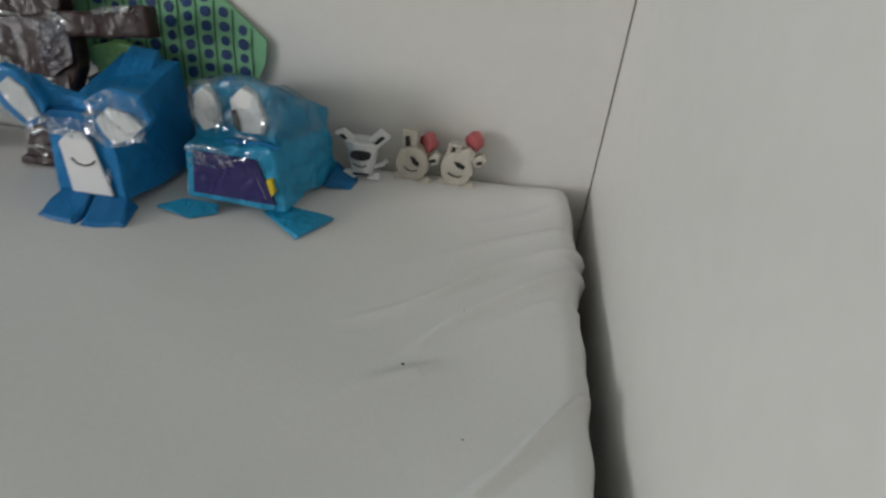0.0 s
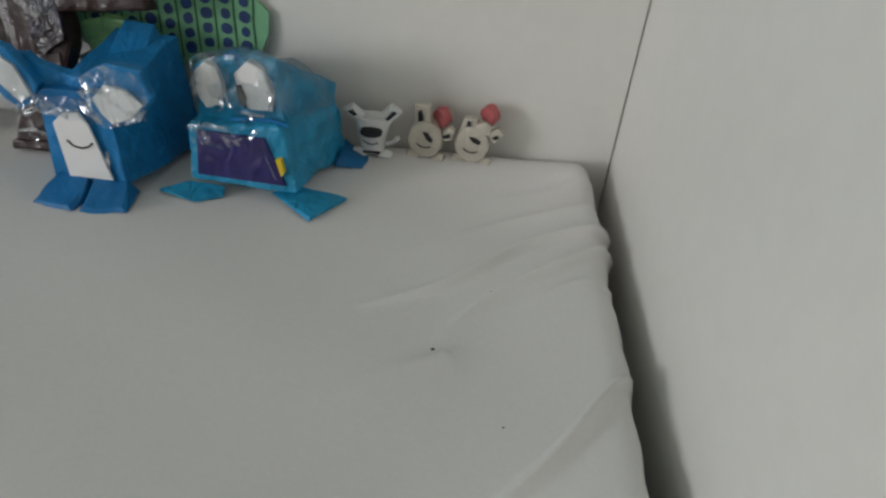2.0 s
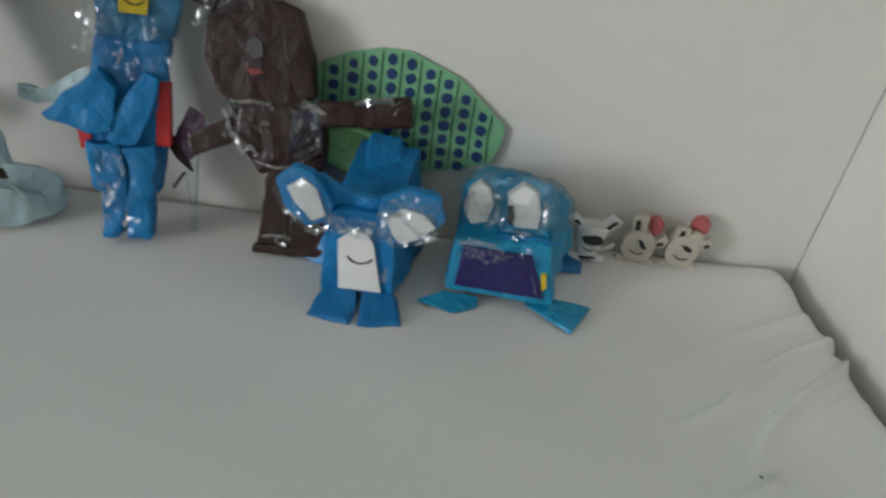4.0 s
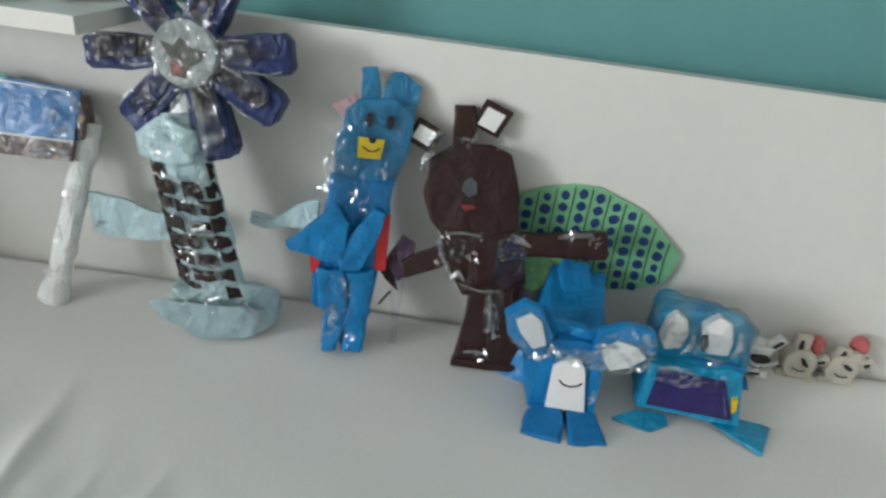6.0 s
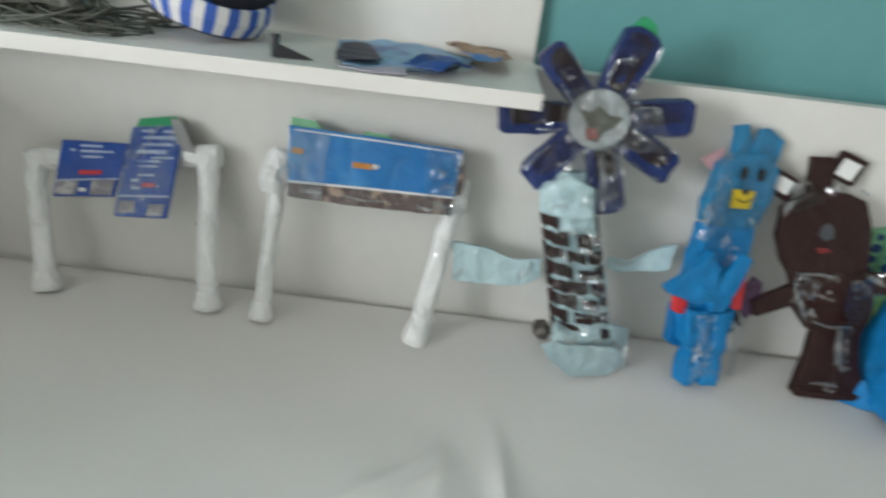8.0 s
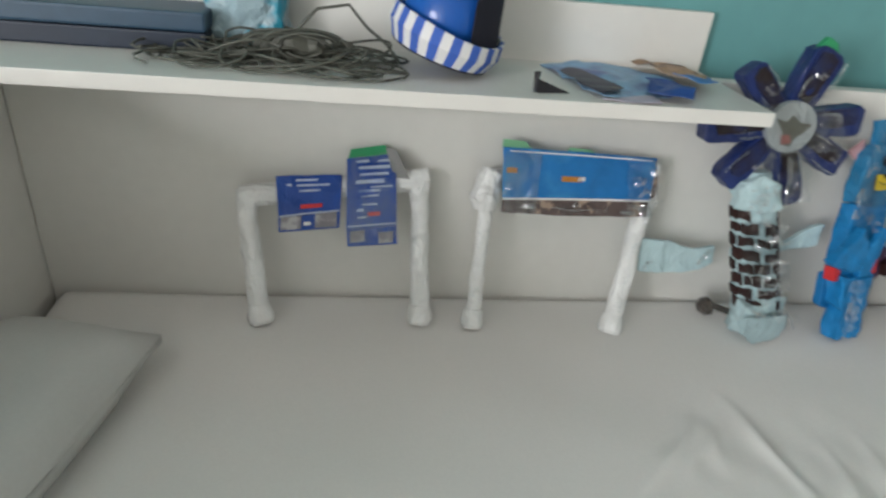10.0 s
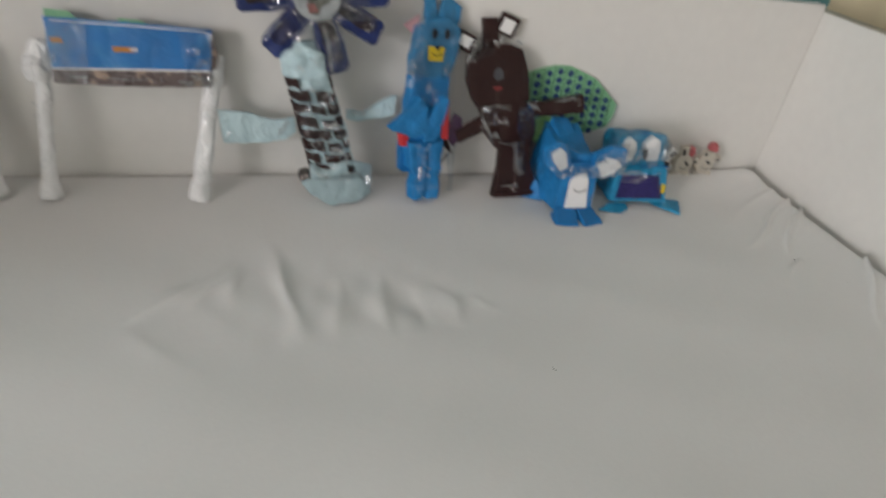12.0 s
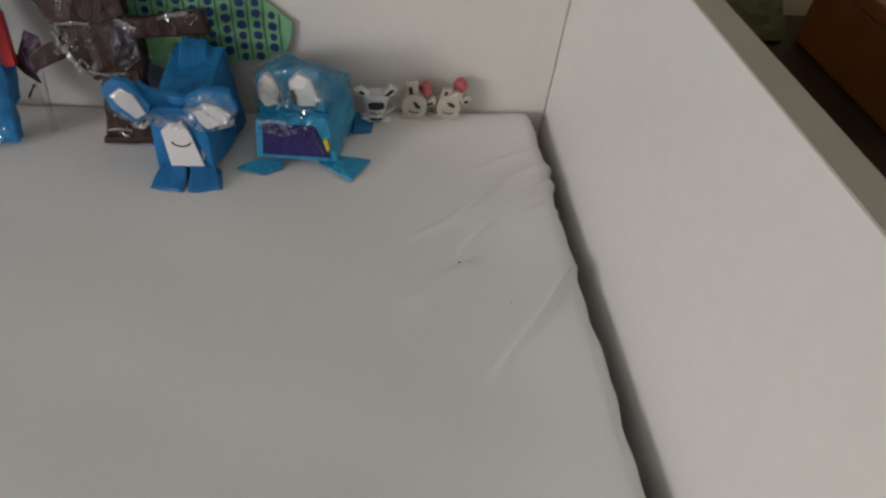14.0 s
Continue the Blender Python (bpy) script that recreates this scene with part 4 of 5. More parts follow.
def blue_cat():
    """Box-bodied blue paper animal with white eye patches."""
    f = thing("blue_paper_cat", (-0.592, -0.194, 0.500), "blue folded card animal with white eye and muzzle patches", "paper craft", CRAFT)
    part("body", hull([(-0.044, 0.0, 0.016), (0.040, 0.0, 0.016), (0.034, 0.004, 0.104), (-0.036, 0.004, 0.104), (-0.052, 0.145, 0.006), (0.066, 0.140, 0.006), (0.046, 0.148, 0.138), (-0.026, 0.150, 0.138), (0.034, 0.060, 0.118), (-0.034, 0.060, 0.116)], 0.002, 0.003, 0.022, 1.0), BLUE, f)
    part("tail_fin", hull([(-0.014, 0.150, 0.150), (0.022, 0.150, 0.148), (0.046, 0.125, 0.110), (-0.032, 0.128, 0.106), (0.040, 0.160, 0.06), (-0.036, 0.162, 0.06), (-0.012, 0.075, 0.112), (0.030, 0.075, 0.112)], 0.0015, 0.001, 0.03, 2.0), BLUE, f)
    part("brow", slab([(-50, 108), (-20, 120), (24, 118), (50, 112), (40, 96), (0, 86), (-38, 94)], 0.0005, 0.016, 0.001, 0.004, 0.010, 3.0), DEEP_BLUE, f, "blue crumpled card brow")
    part("head_sheet", slab([(-66, 148), (-44, 150), (-14, 132), (28, 134), (58, 148), (66, 118), (44, 98), (0, 92), (-44, 100)], 0.012, 0.020, 0.001, 0.005, 0.012, 8.0), BLUE, f, "blue crumpled sheet between the ear flaps")
    eyes = (([(-92, 142), (-72, 164), (-52, 158), (-30, 122), (-36, 104), (-58, 94), (-84, 118)], [(-78, 140), (-62, 152), (-48, 142), (-38, 112), (-52, 104), (-70, 124)]),
            ([(14, 108), (20, 138), (48, 154), (80, 148), (88, 122), (68, 96), (36, 86)], [(26, 116), (42, 132), (64, 128), (78, 114), (62, 98), (42, 90), (33, 100)]))
    for i, (o, w) in enumerate(eyes):
        e = part("eye_flap", slab(o, -0.002, 0.010, 0.002, 0.0025, 0.012, 4.0 + i), BLUE, f, "blue card ear flap")
        part("white_patch", slab(w, -0.0055, -0.002, 0.0004), PAPER, e, "white paper patch")
        part("tape", patch(o, -0.0068, 0.009, 0.009, 5.0 + i), HEAVY, e, "crinkled clear tape")
    m = part("muzzle_patch", slab([(-24, 84), (-10, 97), (6, 98), (14, 84), (26, 22), (-22, 22)], -0.0045, -0.0015, 0.0004), PAPER, f, "white paper muzzle")
    part("mouth_line", stroke([(-13, 66), (-8, 60), (1, 58), (10, 61), (14, 66)], 1.8, -0.0058), BLACK, m)
    part("tape", patch([(-40, 116), (30, 118), (36, 88), (16, 92), (-30, 94)], -0.006, 0.010, 0.008, 9.0), HEAVY, f, "crinkled clear tape")
    for pts, r, sd in (([(-34, 100), (-46, 94), (-58, 96)], 3.6, 1.0), ([(-30, 116), (-34, 106)], 3.0, 2.0), ([(16, 122), (26, 128), (40, 126)], 3.0, 3.0), ([(-22, 96), (-10, 102), (4, 101)], 2.4, 4.0), ([(58, 94), (74, 102), (82, 112)], 2.6, 5.0), ([(28, 40), (30, 60)], 2.2, 6.0)):
        tape_fold(f, pts, r, -0.009, sd)
    for x, z in ((-46, 98), (-30, 106), (26, 126), (-4, 101), (74, 104), (-70, 112), (30, 52)):
        tape_pucker(f, x, z, -0.011, 9, 6, 10)
    for sx, s in ((-1, 1.0), (1, 2.0)):
        c = 0.002
        part("foot", hull([(c + sx * 0.002, -0.004, 0.022), (c + sx * 0.040, 0.0, 0.022), (c + sx * 0.054, -0.036, 0.003), (c + sx * 0.004, -0.044, 0.002), (c + sx * 0.044, 0.01, 0.002), (c + sx * 0.002, 0.01, 0.002), (c + sx * 0.048, -0.034, 0.007), (c + sx * 0.010, -0.040, 0.007)], 0.001, 0.0028, 0.012, s), DEEP_BLUE, f)
    part("foot", hull([(-0.090, 0.080, 0.002), (-0.040, 0.058, 0.002), (-0.050, 0.080, 0.040), (-0.088, 0.098, 0.036), (-0.04, 0.13, 0.01)], 0.001, 0.001, 0.015, 4.0), BLUE, f)
    return f


blue_cat()


def blue_hippo():
    """Square blue paper head with a purple mouth and flat flippers."""
    f = thing("blue_paper_seal", (-0.434, -0.163, 0.500), "light blue taped card animal with purple mouth patch", "paper craft", CRAFT, turn=-3)
    part("body", hull([(-0.060, 0.012, 0.012), (0.064, 0.008, 0.014), (-0.056, 0.032, 0.142), (0.040, 0.028, 0.154), (0.004, 0.032, 0.158), (0.082, 0.128, 0.010), (-0.045, 0.138, 0.010), (0.070, 0.124, 0.100), (-0.036, 0.132, 0.118), (0.066, 0.052, 0.124), (0.084, 0.070, 0.060)], 0.014, 0.008, 0.015, 1.0), CYAN, f)
    muz = part("muzzle", hull([(-0.062, -0.004, 0.014), (0.066, -0.010, 0.018), (-0.056, 0.002, 0.080), (0.050, -0.002, 0.092), (0.074, 0.06, 0.02), (0.058, 0.06, 0.096), (-0.060, 0.06, 0.02), (-0.056, 0.06, 0.09)], 0.004, 0.0028, 0.018, 2.0), CYAN, f, "cyan card muzzle")
    part("mouth_patch", hull([(-0.050, -0.0062, 0.024), (0.054, -0.0115, 0.027), (0.032, -0.0060, 0.078), (-0.046, -0.0022, 0.076), (-0.050, -0.003, 0.024), (0.054, -0.008, 0.027), (0.032, -0.003, 0.078), (-0.046, 0.001, 0.076)], 0.0), PURPLE, muz, "purple felt-pen mouth")
    part("yellow_tooth", slab([(45, 58), (51, 60), (54, 44), (50, 38)], -0.0125, -0.006), YELLOW, muz, "yellow paper tooth")
    for o, p in (([(-50, 134), (-38, 146), (-26, 140), (-20, 122), (-24, 98), (-42, 94), (-52, 110)], None), ([(-6, 136), (10, 152), (26, 144), (34, 120), (34, 100), (8, 98), (-2, 116)], [(-4, 124), (1, 126), (6, 112), (4, 100), (-2, 106)])):
        e = part("eye", slab(o, 0.018, 0.034, 0.002, 0.001, 0.02), PAPER if p else TAPED_WHITE, f, "white paper eye")
        if p:
            part("pupil", slab(p, 0.0155, 0.020), BLACK, e)
    part("tape", hull([(-0.060, 0.024, 0.088), (0.056, 0.016, 0.094), (-0.058, 0.026, 0.146), (0.042, 0.020, 0.158), (0.004, 0.024, 0.163), (0.072, 0.050, 0.126), (0.084, 0.075, 0.090), (-0.044, 0.09, 0.138), (0.060, 0.09, 0.126), (-0.056, 0.09, 0.09), (0.080, 0.10, 0.09), (0.0, 0.013, 0.104)], 0.012, 0.008, 0.011, 6.0), HAZE, f, "wrap of crinkled clear tape")
    part("tape", patch([(-52, 84), (-4, 88), (6, 68), (-14, 60), (-50, 64)], -0.0065, 0.008, 0.008, 7.0), TAPE, muz, "crinkled clear tape")
    part("tape", patch([(4, 88), (40, 90), (46, 66), (12, 60)], -0.0085, 0.008, 0.008, 8.0), TAPE, muz, "crinkled clear tape")
    for pts, r, y, sd in (([(-52, 82), (-30, 86), (-10, 85)], 2.8, -0.007, 1.0), ([(-48, 110), (-50, 126), (-44, 138)], 3.0, 0.012, 2.0), ([(-24, 96), (-14, 108), (-16, 126)], 3.0, 0.012, 3.0), ([(36, 104), (40, 124), (34, 140)], 3.0, 0.010, 4.0), ([(44, 34), (34, 60)], 0.9, -0.0125, 5.0), ([(-10, 70), (10, 76)], 1.0, -0.010, 6.0), ([(4, 100), (30, 98)], 2.4, 0.006, 7.0)):
        tape_fold(f, pts, r, y, sd)
    for x, z, y in ((-36, 86, -0.009), (-8, 80, -0.010), (-46, 122, 0.010), (-16, 108, 0.010), (36, 124, 0.008), (12, 96, 0.004), (20, 84, -0.010)):
        tape_pucker(f, x, z, y, 9, 7, 10)
    part("crease_line", stroke([(-8, 92), (14, 93), (34, 96), (56, 92)], 3.6, 0.004), DEEP_BLUE, f)
    part("brow_line", stroke([(-18, 152), (-6, 158), (2, 150)], 3.0, 0.026), DEEP_BLUE, f)
    fl = [(0.060, -0.004, 0.010), (0.032, -0.004, 0.012), (0.088, -0.040, 0.004), (0.116, 0.014, 0.004), (0.064, 0.012, 0.016), (0.090, -0.038, 0.009), (0.116, 0.014, 0.008)]
    part("flipper", hull(fl, 0.0008, 0.001, 0.02, 3.0), CYAN, f)
    part("flipper", hull([(-0.020, -0.004, 0.012), (-0.060, -0.006, 0.014), (-0.092, -0.022, 0.004), (-0.044, -0.034, 0.003), (-0.018, -0.016, 0.004), (-0.088, -0.022, 0.009)], 0.0008, 0.0015, 0.014, 4.0), CYAN, f)
    part("flipper", hull([(0.078, 0.085, 0.006), (0.112, 0.095, 0.003), (0.120, 0.125, 0.003), (0.08, 0.135, 0.022), (0.085, 0.09, 0.018), (0.108, 0.10, 0.012)], 0.001, 0.002, 0.014, 5.0), DEEP_BLUE, f)
    return f


blue_hippo()


def small_animal(x, y, label, kind, cap, turn):
    """Thumb-sized taped paper animal; kind sets the body, cap the bottle-cap behind it."""
    f = thing("small_paper_animal", (x, y, 0.5095), label, "paper craft", "small white paper animals", turn=turn)
    f.scale = (0.92, 0.92, 0.92)
    mat = TAPED_WHITE if kind == "cup" else CREAM_PAPER
    if kind == "cup":
        part("body", tube([(0, 0, 0.004), (0, 0, 0.012), (0, 0, 0.034), (0, 0, 0.056)], [0.015, 0.016, 0.021, 0.026], 14, 0.001, x * 30, 0.7, True, 2), mat, f)
        part("base_line", slab([(-12, 9), (12, 9), (11, 6), (-11, 6)], -0.0135, -0.011), BLACK, f)
        part("snout", slab([(15 * math.cos(a), 40 + 7 * math.sin(a)) for a in (k * math.pi / 7 for k in range(14))], -0.022, -0.012, 0.001), BLACK, f, "black pen snout")
        ears = ([(-40, 66), (-26, 72), (-10, 60), (-20, 50)], [(40, 66), (26, 76), (10, 60), (20, 46)])
        marks = ([(-32, 64), (-26, 66), (-20, 60), (-25, 58)], [(33, 66), (28, 68), (17, 56), (21, 54)])
        foot_z, smile_z = 4, 24
    else:
        part("body", slab([(24 * math.cos(a), 29 + 27 * math.sin(a)) for a in (k * math.pi / 10 for k in range(20))], -0.012, 0.012, 0.005, 0.0012, 0.014, x * 30), mat, f)
        part("snout", slab([(-3, 41), (3, 40), (11, 31), (9, 27), (2, 31)] if kind == "tall" else [(-4, 41), (4, 41), (12, 36), (10, 32), (2, 34)], -0.0145, -0.012), BLACK, f, "dark pen snout")
        if kind == "tall":
            ears = ([(-14, 48), (-18, 76), (4, 78), (6, 50)], [(22, 40), (32, 52), (40, 46), (36, 32), (24, 30)])
            marks = ([(-11, 54), (-12, 68), (-7, 70), (-4, 56)], [(24, 38), (33, 42), (34, 37), (25, 34)])
        else:
            ears = ([(-18, 46), (-14, 66), (4, 66), (4, 50)], [(18, 46), (32, 56), (42, 48), (30, 34)])
            marks = ([(-10, 53), (-9, 62), (-5, 62), (-4, 54)], [(27, 43), (34, 47), (35, 43), (29, 40)])
        foot_z, smile_z = 4, 22
    for o, mk in zip(ears, marks):
        e = part("ear", slab(o, -0.008, 0.002, 0.0015, 0.001, 0.014, x * 9), mat, f)
        part("ear_mark", slab(mk, -0.0105, -0.0075), BLACK, e)
    part("smile", stroke([(-11, smile_z + 2), (-5, smile_z - 2), (3, smile_z - 3), (9, smile_z)], 1.6, -0.0152 if kind != "cup" else -0.0165), BLACK, f)
    for sx in (-1, 1):
        part("foot", hull([(sx * 0.006, -0.010, 0.0), (sx * 0.026, -0.012, 0.0), (sx * 0.030, 0.004, 0.0), (sx * 0.008, 0.006, 0.0), (sx * 0.026, -0.006, 0.010), (sx * 0.010, -0.004, 0.010)], 0.001, 0.001, 0.012, x * 7), mat, f)
    if kind == "cup":
        part("tail", tube([(0.018, 0.0, 0.016), (0.030, -0.004, 0.022), (0.036, -0.006, 0.030)], [0.003, 0.003, 0.003], 8), mat, f)
    if kind == "low":
        part("crumpled_top", slab([(-2, 50), (4, 62), (16, 66), (26, 58), (24, 44)], -0.010, 0.004, 0.003, 0.004, 0.007, 3.0), mat, f)
    if cap:
        cx, cz = cap
        part("cap", tube([(cx, 0.004, cz), (cx + 0.001, 0.005, cz), (cx + 0.006, 0.014, cz + 0.003), (cx + 0.007, 0.015, cz + 0.003)], [0.0125, 0.0135, 0.0135, 0.0125], 18), PINK, f, "pinkish red plastic cap")
    return f


small_animal(-0.310, -0.040, "small white paper cup animal with black pen face", "cup", None, 4)
small_animal(-0.242, -0.030, "small cream paper animal with one upright ear and red cap", "tall", (0.015, 0.056), -6)
small_animal(-0.183, -0.030, "small cream paper animal with crumpled head and red cap", "low", (0.016, 0.066), -4)


def goal_legs(f, left, right, slim=1.0):
    for path, s, w in ((left, 1.0, slim), (right, 2.0, 1.0)):
        part("leg", tube([(x * 0.001, 0.0, z * 0.001) for x, z in path], [r * w for r in (0.0165, 0.0145, 0.0150, 0.0160)], 14, 0.0034, s + path[0][0] * 0.01, 0.9, True, 5), TAPED_WHITE, f, "white rolled paper leg wrapped in tape")
        (x1, z1), (x0, z0) = path[-2], path[-1]
        ux, uz = (x1 - x0) / math.hypot(x1 - x0, z1 - z0), (z1 - z0) / math.hypot(x1 - x0, z1 - z0)
        cuff = [((x0 + ux * k) * 0.001, -0.001, (z0 + uz * k) * 0.001) for k in (-9, -2, 10, 22)]
        part("foot_cuff", tube(cuff, [r * (0.4 + 0.6 * w) for r in (0.0185, 0.0215, 0.0195, 0.0165)], 16, 0.0022, s + 3, 0.95, True, 2), TAPED_WHITE, f, "puckered taped paper cuff at the leg's end")


def paper_table():
    f = thing("paper_table_craft", (-1.405, -0.106, 0.502), "blue wrapper board on two white rolled paper legs", "paper craft", CRAFT, lean=17)
    goal_legs(f, [(-112, 262), (-116, 200), (-122, 100), (-126, 12)], [(150, 250), (140, 190), (124, 90), (110, 6)], 0.78)
    part("elbow", tube([(-0.112, 0.0, 0.256), (-0.116, -0.002, 0.234), (-0.120, -0.004, 0.216), (-0.120, -0.003, 0.198)], [0.020, 0.021, 0.0235, 0.017], 14, 0.0035, 3.0, 1.0, True, 3), TAPED_WHITE, f)
    part("crossbar", tube([(-0.115, 0.010, 0.245), (0.148, 0.010, 0.245)], [0.016, 0.016], 12, 0.002, 5.0, 1.0, True, 8), TAPED_WHITE, f, "white rolled paper crossbar")
    b = part("board", slab([(-99, 296), (24, 294), (148, 290), (142, 223), (20, 220), (-95, 218)], -0.022, -0.016, 0.001, 0.0015, 0.02, 1.0), PRINT, f, "shiny blue printed wrapper")
    part("lower_strip", slab([(-95, 217), (20, 219), (142, 222), (140, 197), (20, 194), (-95, 196)], -0.022, -0.016, 0.001, 0.0015, 0.02, 2.0), PRINT_BROWN, f, "brown printed wrapper strip")
    part("white_line", stroke([(-95, 218), (20, 221), (142, 223)], 3.0, -0.0242), PAPER, b)
    part("white_line", stroke([(-90, 291), (30, 289), (138, 286)], 2.0, -0.0242), PAPER, b)
    for x0, x1, z in ((-92, -76, 262), (-4, 26, 252)):
        part("orange_mark", slab([(x0, z - 4), (x1, z - 4), (x1, z + 4), (x0, z + 4)], -0.0246, -0.021), ORANGE, b)
    part("white_mark", slab([(20, 249), (32, 250), (32, 256), (22, 256)], -0.0246, -0.021), PAPER, b)
    part("upper_flap", slab([(-99, 294), (-98, 308), (-64, 306), (-52, 294)], -0.014, -0.010, 0.0005), GREEN, f, "green paper flap")
    part("upper_flap", slab([(2, 292), (8, 300), (40, 298), (56, 290)], -0.014, -0.010, 0.0005), GREEN, f, "green paper flap")
    part("tape", patch([(96, 290), (152, 290), (146, 196), (104, 200)], -0.026, 0.012, 0.008, 2.0), HEAVY, f, "crinkled clear tape")
    for pts, r, sd in (([(112, 214), (128, 210), (140, 212)], 4.2, 1.0), ([(120, 228), (132, 240), (140, 236)], 3.2, 2.0), ([(138, 286), (146, 278), (144, 262)], 3.6, 3.0), ([(118, 260), (126, 250)], 2.6, 4.0), ([(92, 206), (106, 202), (118, 204)], 3.4, 5.0), ([(130, 200), (144, 204)], 3.0, 6.0), ([(-70, 206), (-44, 208)], 1.8, 7.0), ([(-20, 208), (16, 204), (50, 207)], 1.6, 8.0), ([(-94, 226), (-88, 244)], 1.8, 9.0)):
        tape_fold(f, pts, r, -0.030, sd)
    for x, z in ((128, 212), (136, 238), (142, 274), (106, 204), (120, 254), (146, 222), (-90, 236), (-62, 206), (20, 206), (62, 204)):
        tape_pucker(f, x, z, -0.033, 12, 9, 18 if x > 90 else 9)
    for x, z in ((-122, 150), (-119, 208), (-124, 60), (134, 150), (126, 100), (116, 46), (142, 196)):
        tape_pucker(f, x - 4, z, -0.017, 6, 16, 9)
    # wrapper end; its dark brown also stands in for the shadow wedge here
    part("end_wrap_shade", slab([(141, 291), (149, 286), (154, 250), (150, 226), (142, 224)], -0.020, 0.004, 0.002, 0.003, 0.012, 3.0), PRINT_BROWN, f, "wrapper end round the leg, with its shadow wedge as dark brown")
    part("tape", patch([(-98, 292), (-40, 290), (-44, 198), (-94, 198)], -0.0255, 0.005, 0.016, 4.0), HAZE, f, "crinkled clear tape")
    return f


paper_table()


def card_stand():
    f = thing("paper_stand_craft", (-1.727, -0.100, 0.502), "white rolled paper stand with two blue printed cards", "paper craft", CRAFT, lean=17)
    goal_legs(f, [(-158, 212), (-158, 160), (-150, 90), (-140, 12)], [(100, 240), (102, 180), (106, 100), (110, 14)])
    part("crossbar", tube([(-0.168, 0.004, 0.200), (-0.05, 0.006, 0.215), (0.115, 0.004, 0.238)], [0.017, 0.016, 0.017], 12, 0.0025, 2.0, 1.0, True, 6), TAPED_WHITE, f, "white rolled paper crossbar")
    tilt = Matrix.Translation((0.0, -0.050, 0.138)) @ Euler((radians(-22), 0, 0)).to_matrix().to_4x4()

    def card(name, bm, mat, label, parent=None):
        ob = part(name, bm, mat, parent or f, label)
        if not parent:
            ob.matrix_basis = tilt
        return ob

    a = card("card", slab([(-116, 106), (-18, 112), (-19, 56), (-110, 42)], 0.004, 0.008, 0.0006, 0.0012, 0.03, 1.0), PRINT_DARK, "dark blue printed card")
    card("card_foot", slab([(-110, 41), (-19, 55), (-20, 30), (-108, 20)], 0.004, 0.008, 0.0006), PRINT_DARK, "", a)
    for x0, x1 in ((-106, -76), (-56, -24)):
        card("grey_patch", slab([(x0, 22 + (x0 + 108) * 0.11), (x1, 22 + (x1 + 108) * 0.11), (x1, 41 + (x1 + 110) * 0.15), (x0, 41 + (x0 + 110) * 0.15)], 0.0024, 0.0044), PRINT_GREY, "", a)
    card("print_bar", slab([(-72, 31), (-62, 32), (-62, 37), (-72, 36)], 0.0022, 0.0044), PAPER, "", a)
    c = card("card", slab([(-12, 134), (62, 146), (65, 34), (-9, 26)], -0.006, -0.001, 0.0006, 0.0012, 0.03, 2.0), PRINT_DARK, "blue printed card")
    card("card_foot", slab([(-9, 25), (65, 33), (66, 6), (-7, 0)], -0.006, -0.001, 0.0006), PRINT_DARK, "", c)
    for x0 in (-4, 38):
        card("grey_patch", slab([(x0, 5), (x0 + 22, 8), (x0 + 22, 25), (x0, 22)], -0.0076, -0.005), PRINT_GREY, "", c)
    card("green_tab", slab([(-10, 134), (-6, 150), (44, 160), (60, 146)], -0.003, 0.001, 0.0005), GREEN_TIP, "green paper tab", c)
    # print that cannot be read, as plain bars of uneven length
    for z, x0, x1, h in ((128, 2, 22, 4), (131, 34, 56, 4), (118, 6, 54, 5), (108, 8, 52, 4), (95, 2, 46, 6), (90, 24, 58, 3), (82, 6, 40, 4), (75, 10, 38, 3), (62, 12, 36, 3), (52, 4, 16, 5), (42, 6, 20, 3)):
        card("print_bar", slab([(x0, z), (x1, z + (x1 - x0) * 0.09), (x1 - 1, z + h + (x1 - x0) * 0.09), (x0 + 2, z + h - 1)], -0.0076, -0.0056), PRINT_PALE, "", c)
    card("print_bar", slab([(22, 46), (40, 48), (40, 54), (22, 52)], -0.0076, -0.0056), RED, "", c)
    card("print_bar", stroke([(-8, 29), (28, 33), (64, 37)], 2.4, -0.0076), PRINT_PALE, "", c)
    for z, x0, x1 in ((98, -86, -54), (90, -84, -36), (90, -100, -92), (82, -80, -50)):
        card("print_bar", slab([(x0, z), (x1, z + (x1 - x0) * 0.08), (x1, z + 3 + (x1 - x0) * 0.08), (x0, z + 3)], 0.0024, 0.0044), PRINT_PALE, "", a)
    card("print_bar", slab([(-78, 56), (-46, 60), (-46, 66), (-78, 62)], 0.0024, 0.0044), RED, "", a)
    card("print_bar", stroke([(-108, 43), (-64, 50), (-20, 56)], 2.2, 0.0026), PRINT_PALE, "", a)
    card("tape", patch([(-12, 134), (62, 146), (66, 6), (-7, 0)], -0.010, 0.005, 0.012, 6.0), HAZE, "crinkled clear tape", c)
    # flat grey piece painted in for the dim shadow behind the card
    part("shade_flap", slab([(46, 284), (62, 282), (84, 238), (60, 240)], -0.012, -0.008, 0.0006), GREY_CARD, f, "grey flap in place of the shade behind the card")
    return f


card_stand()


# ---- things on the shelf ----
SHELF = 0.9007


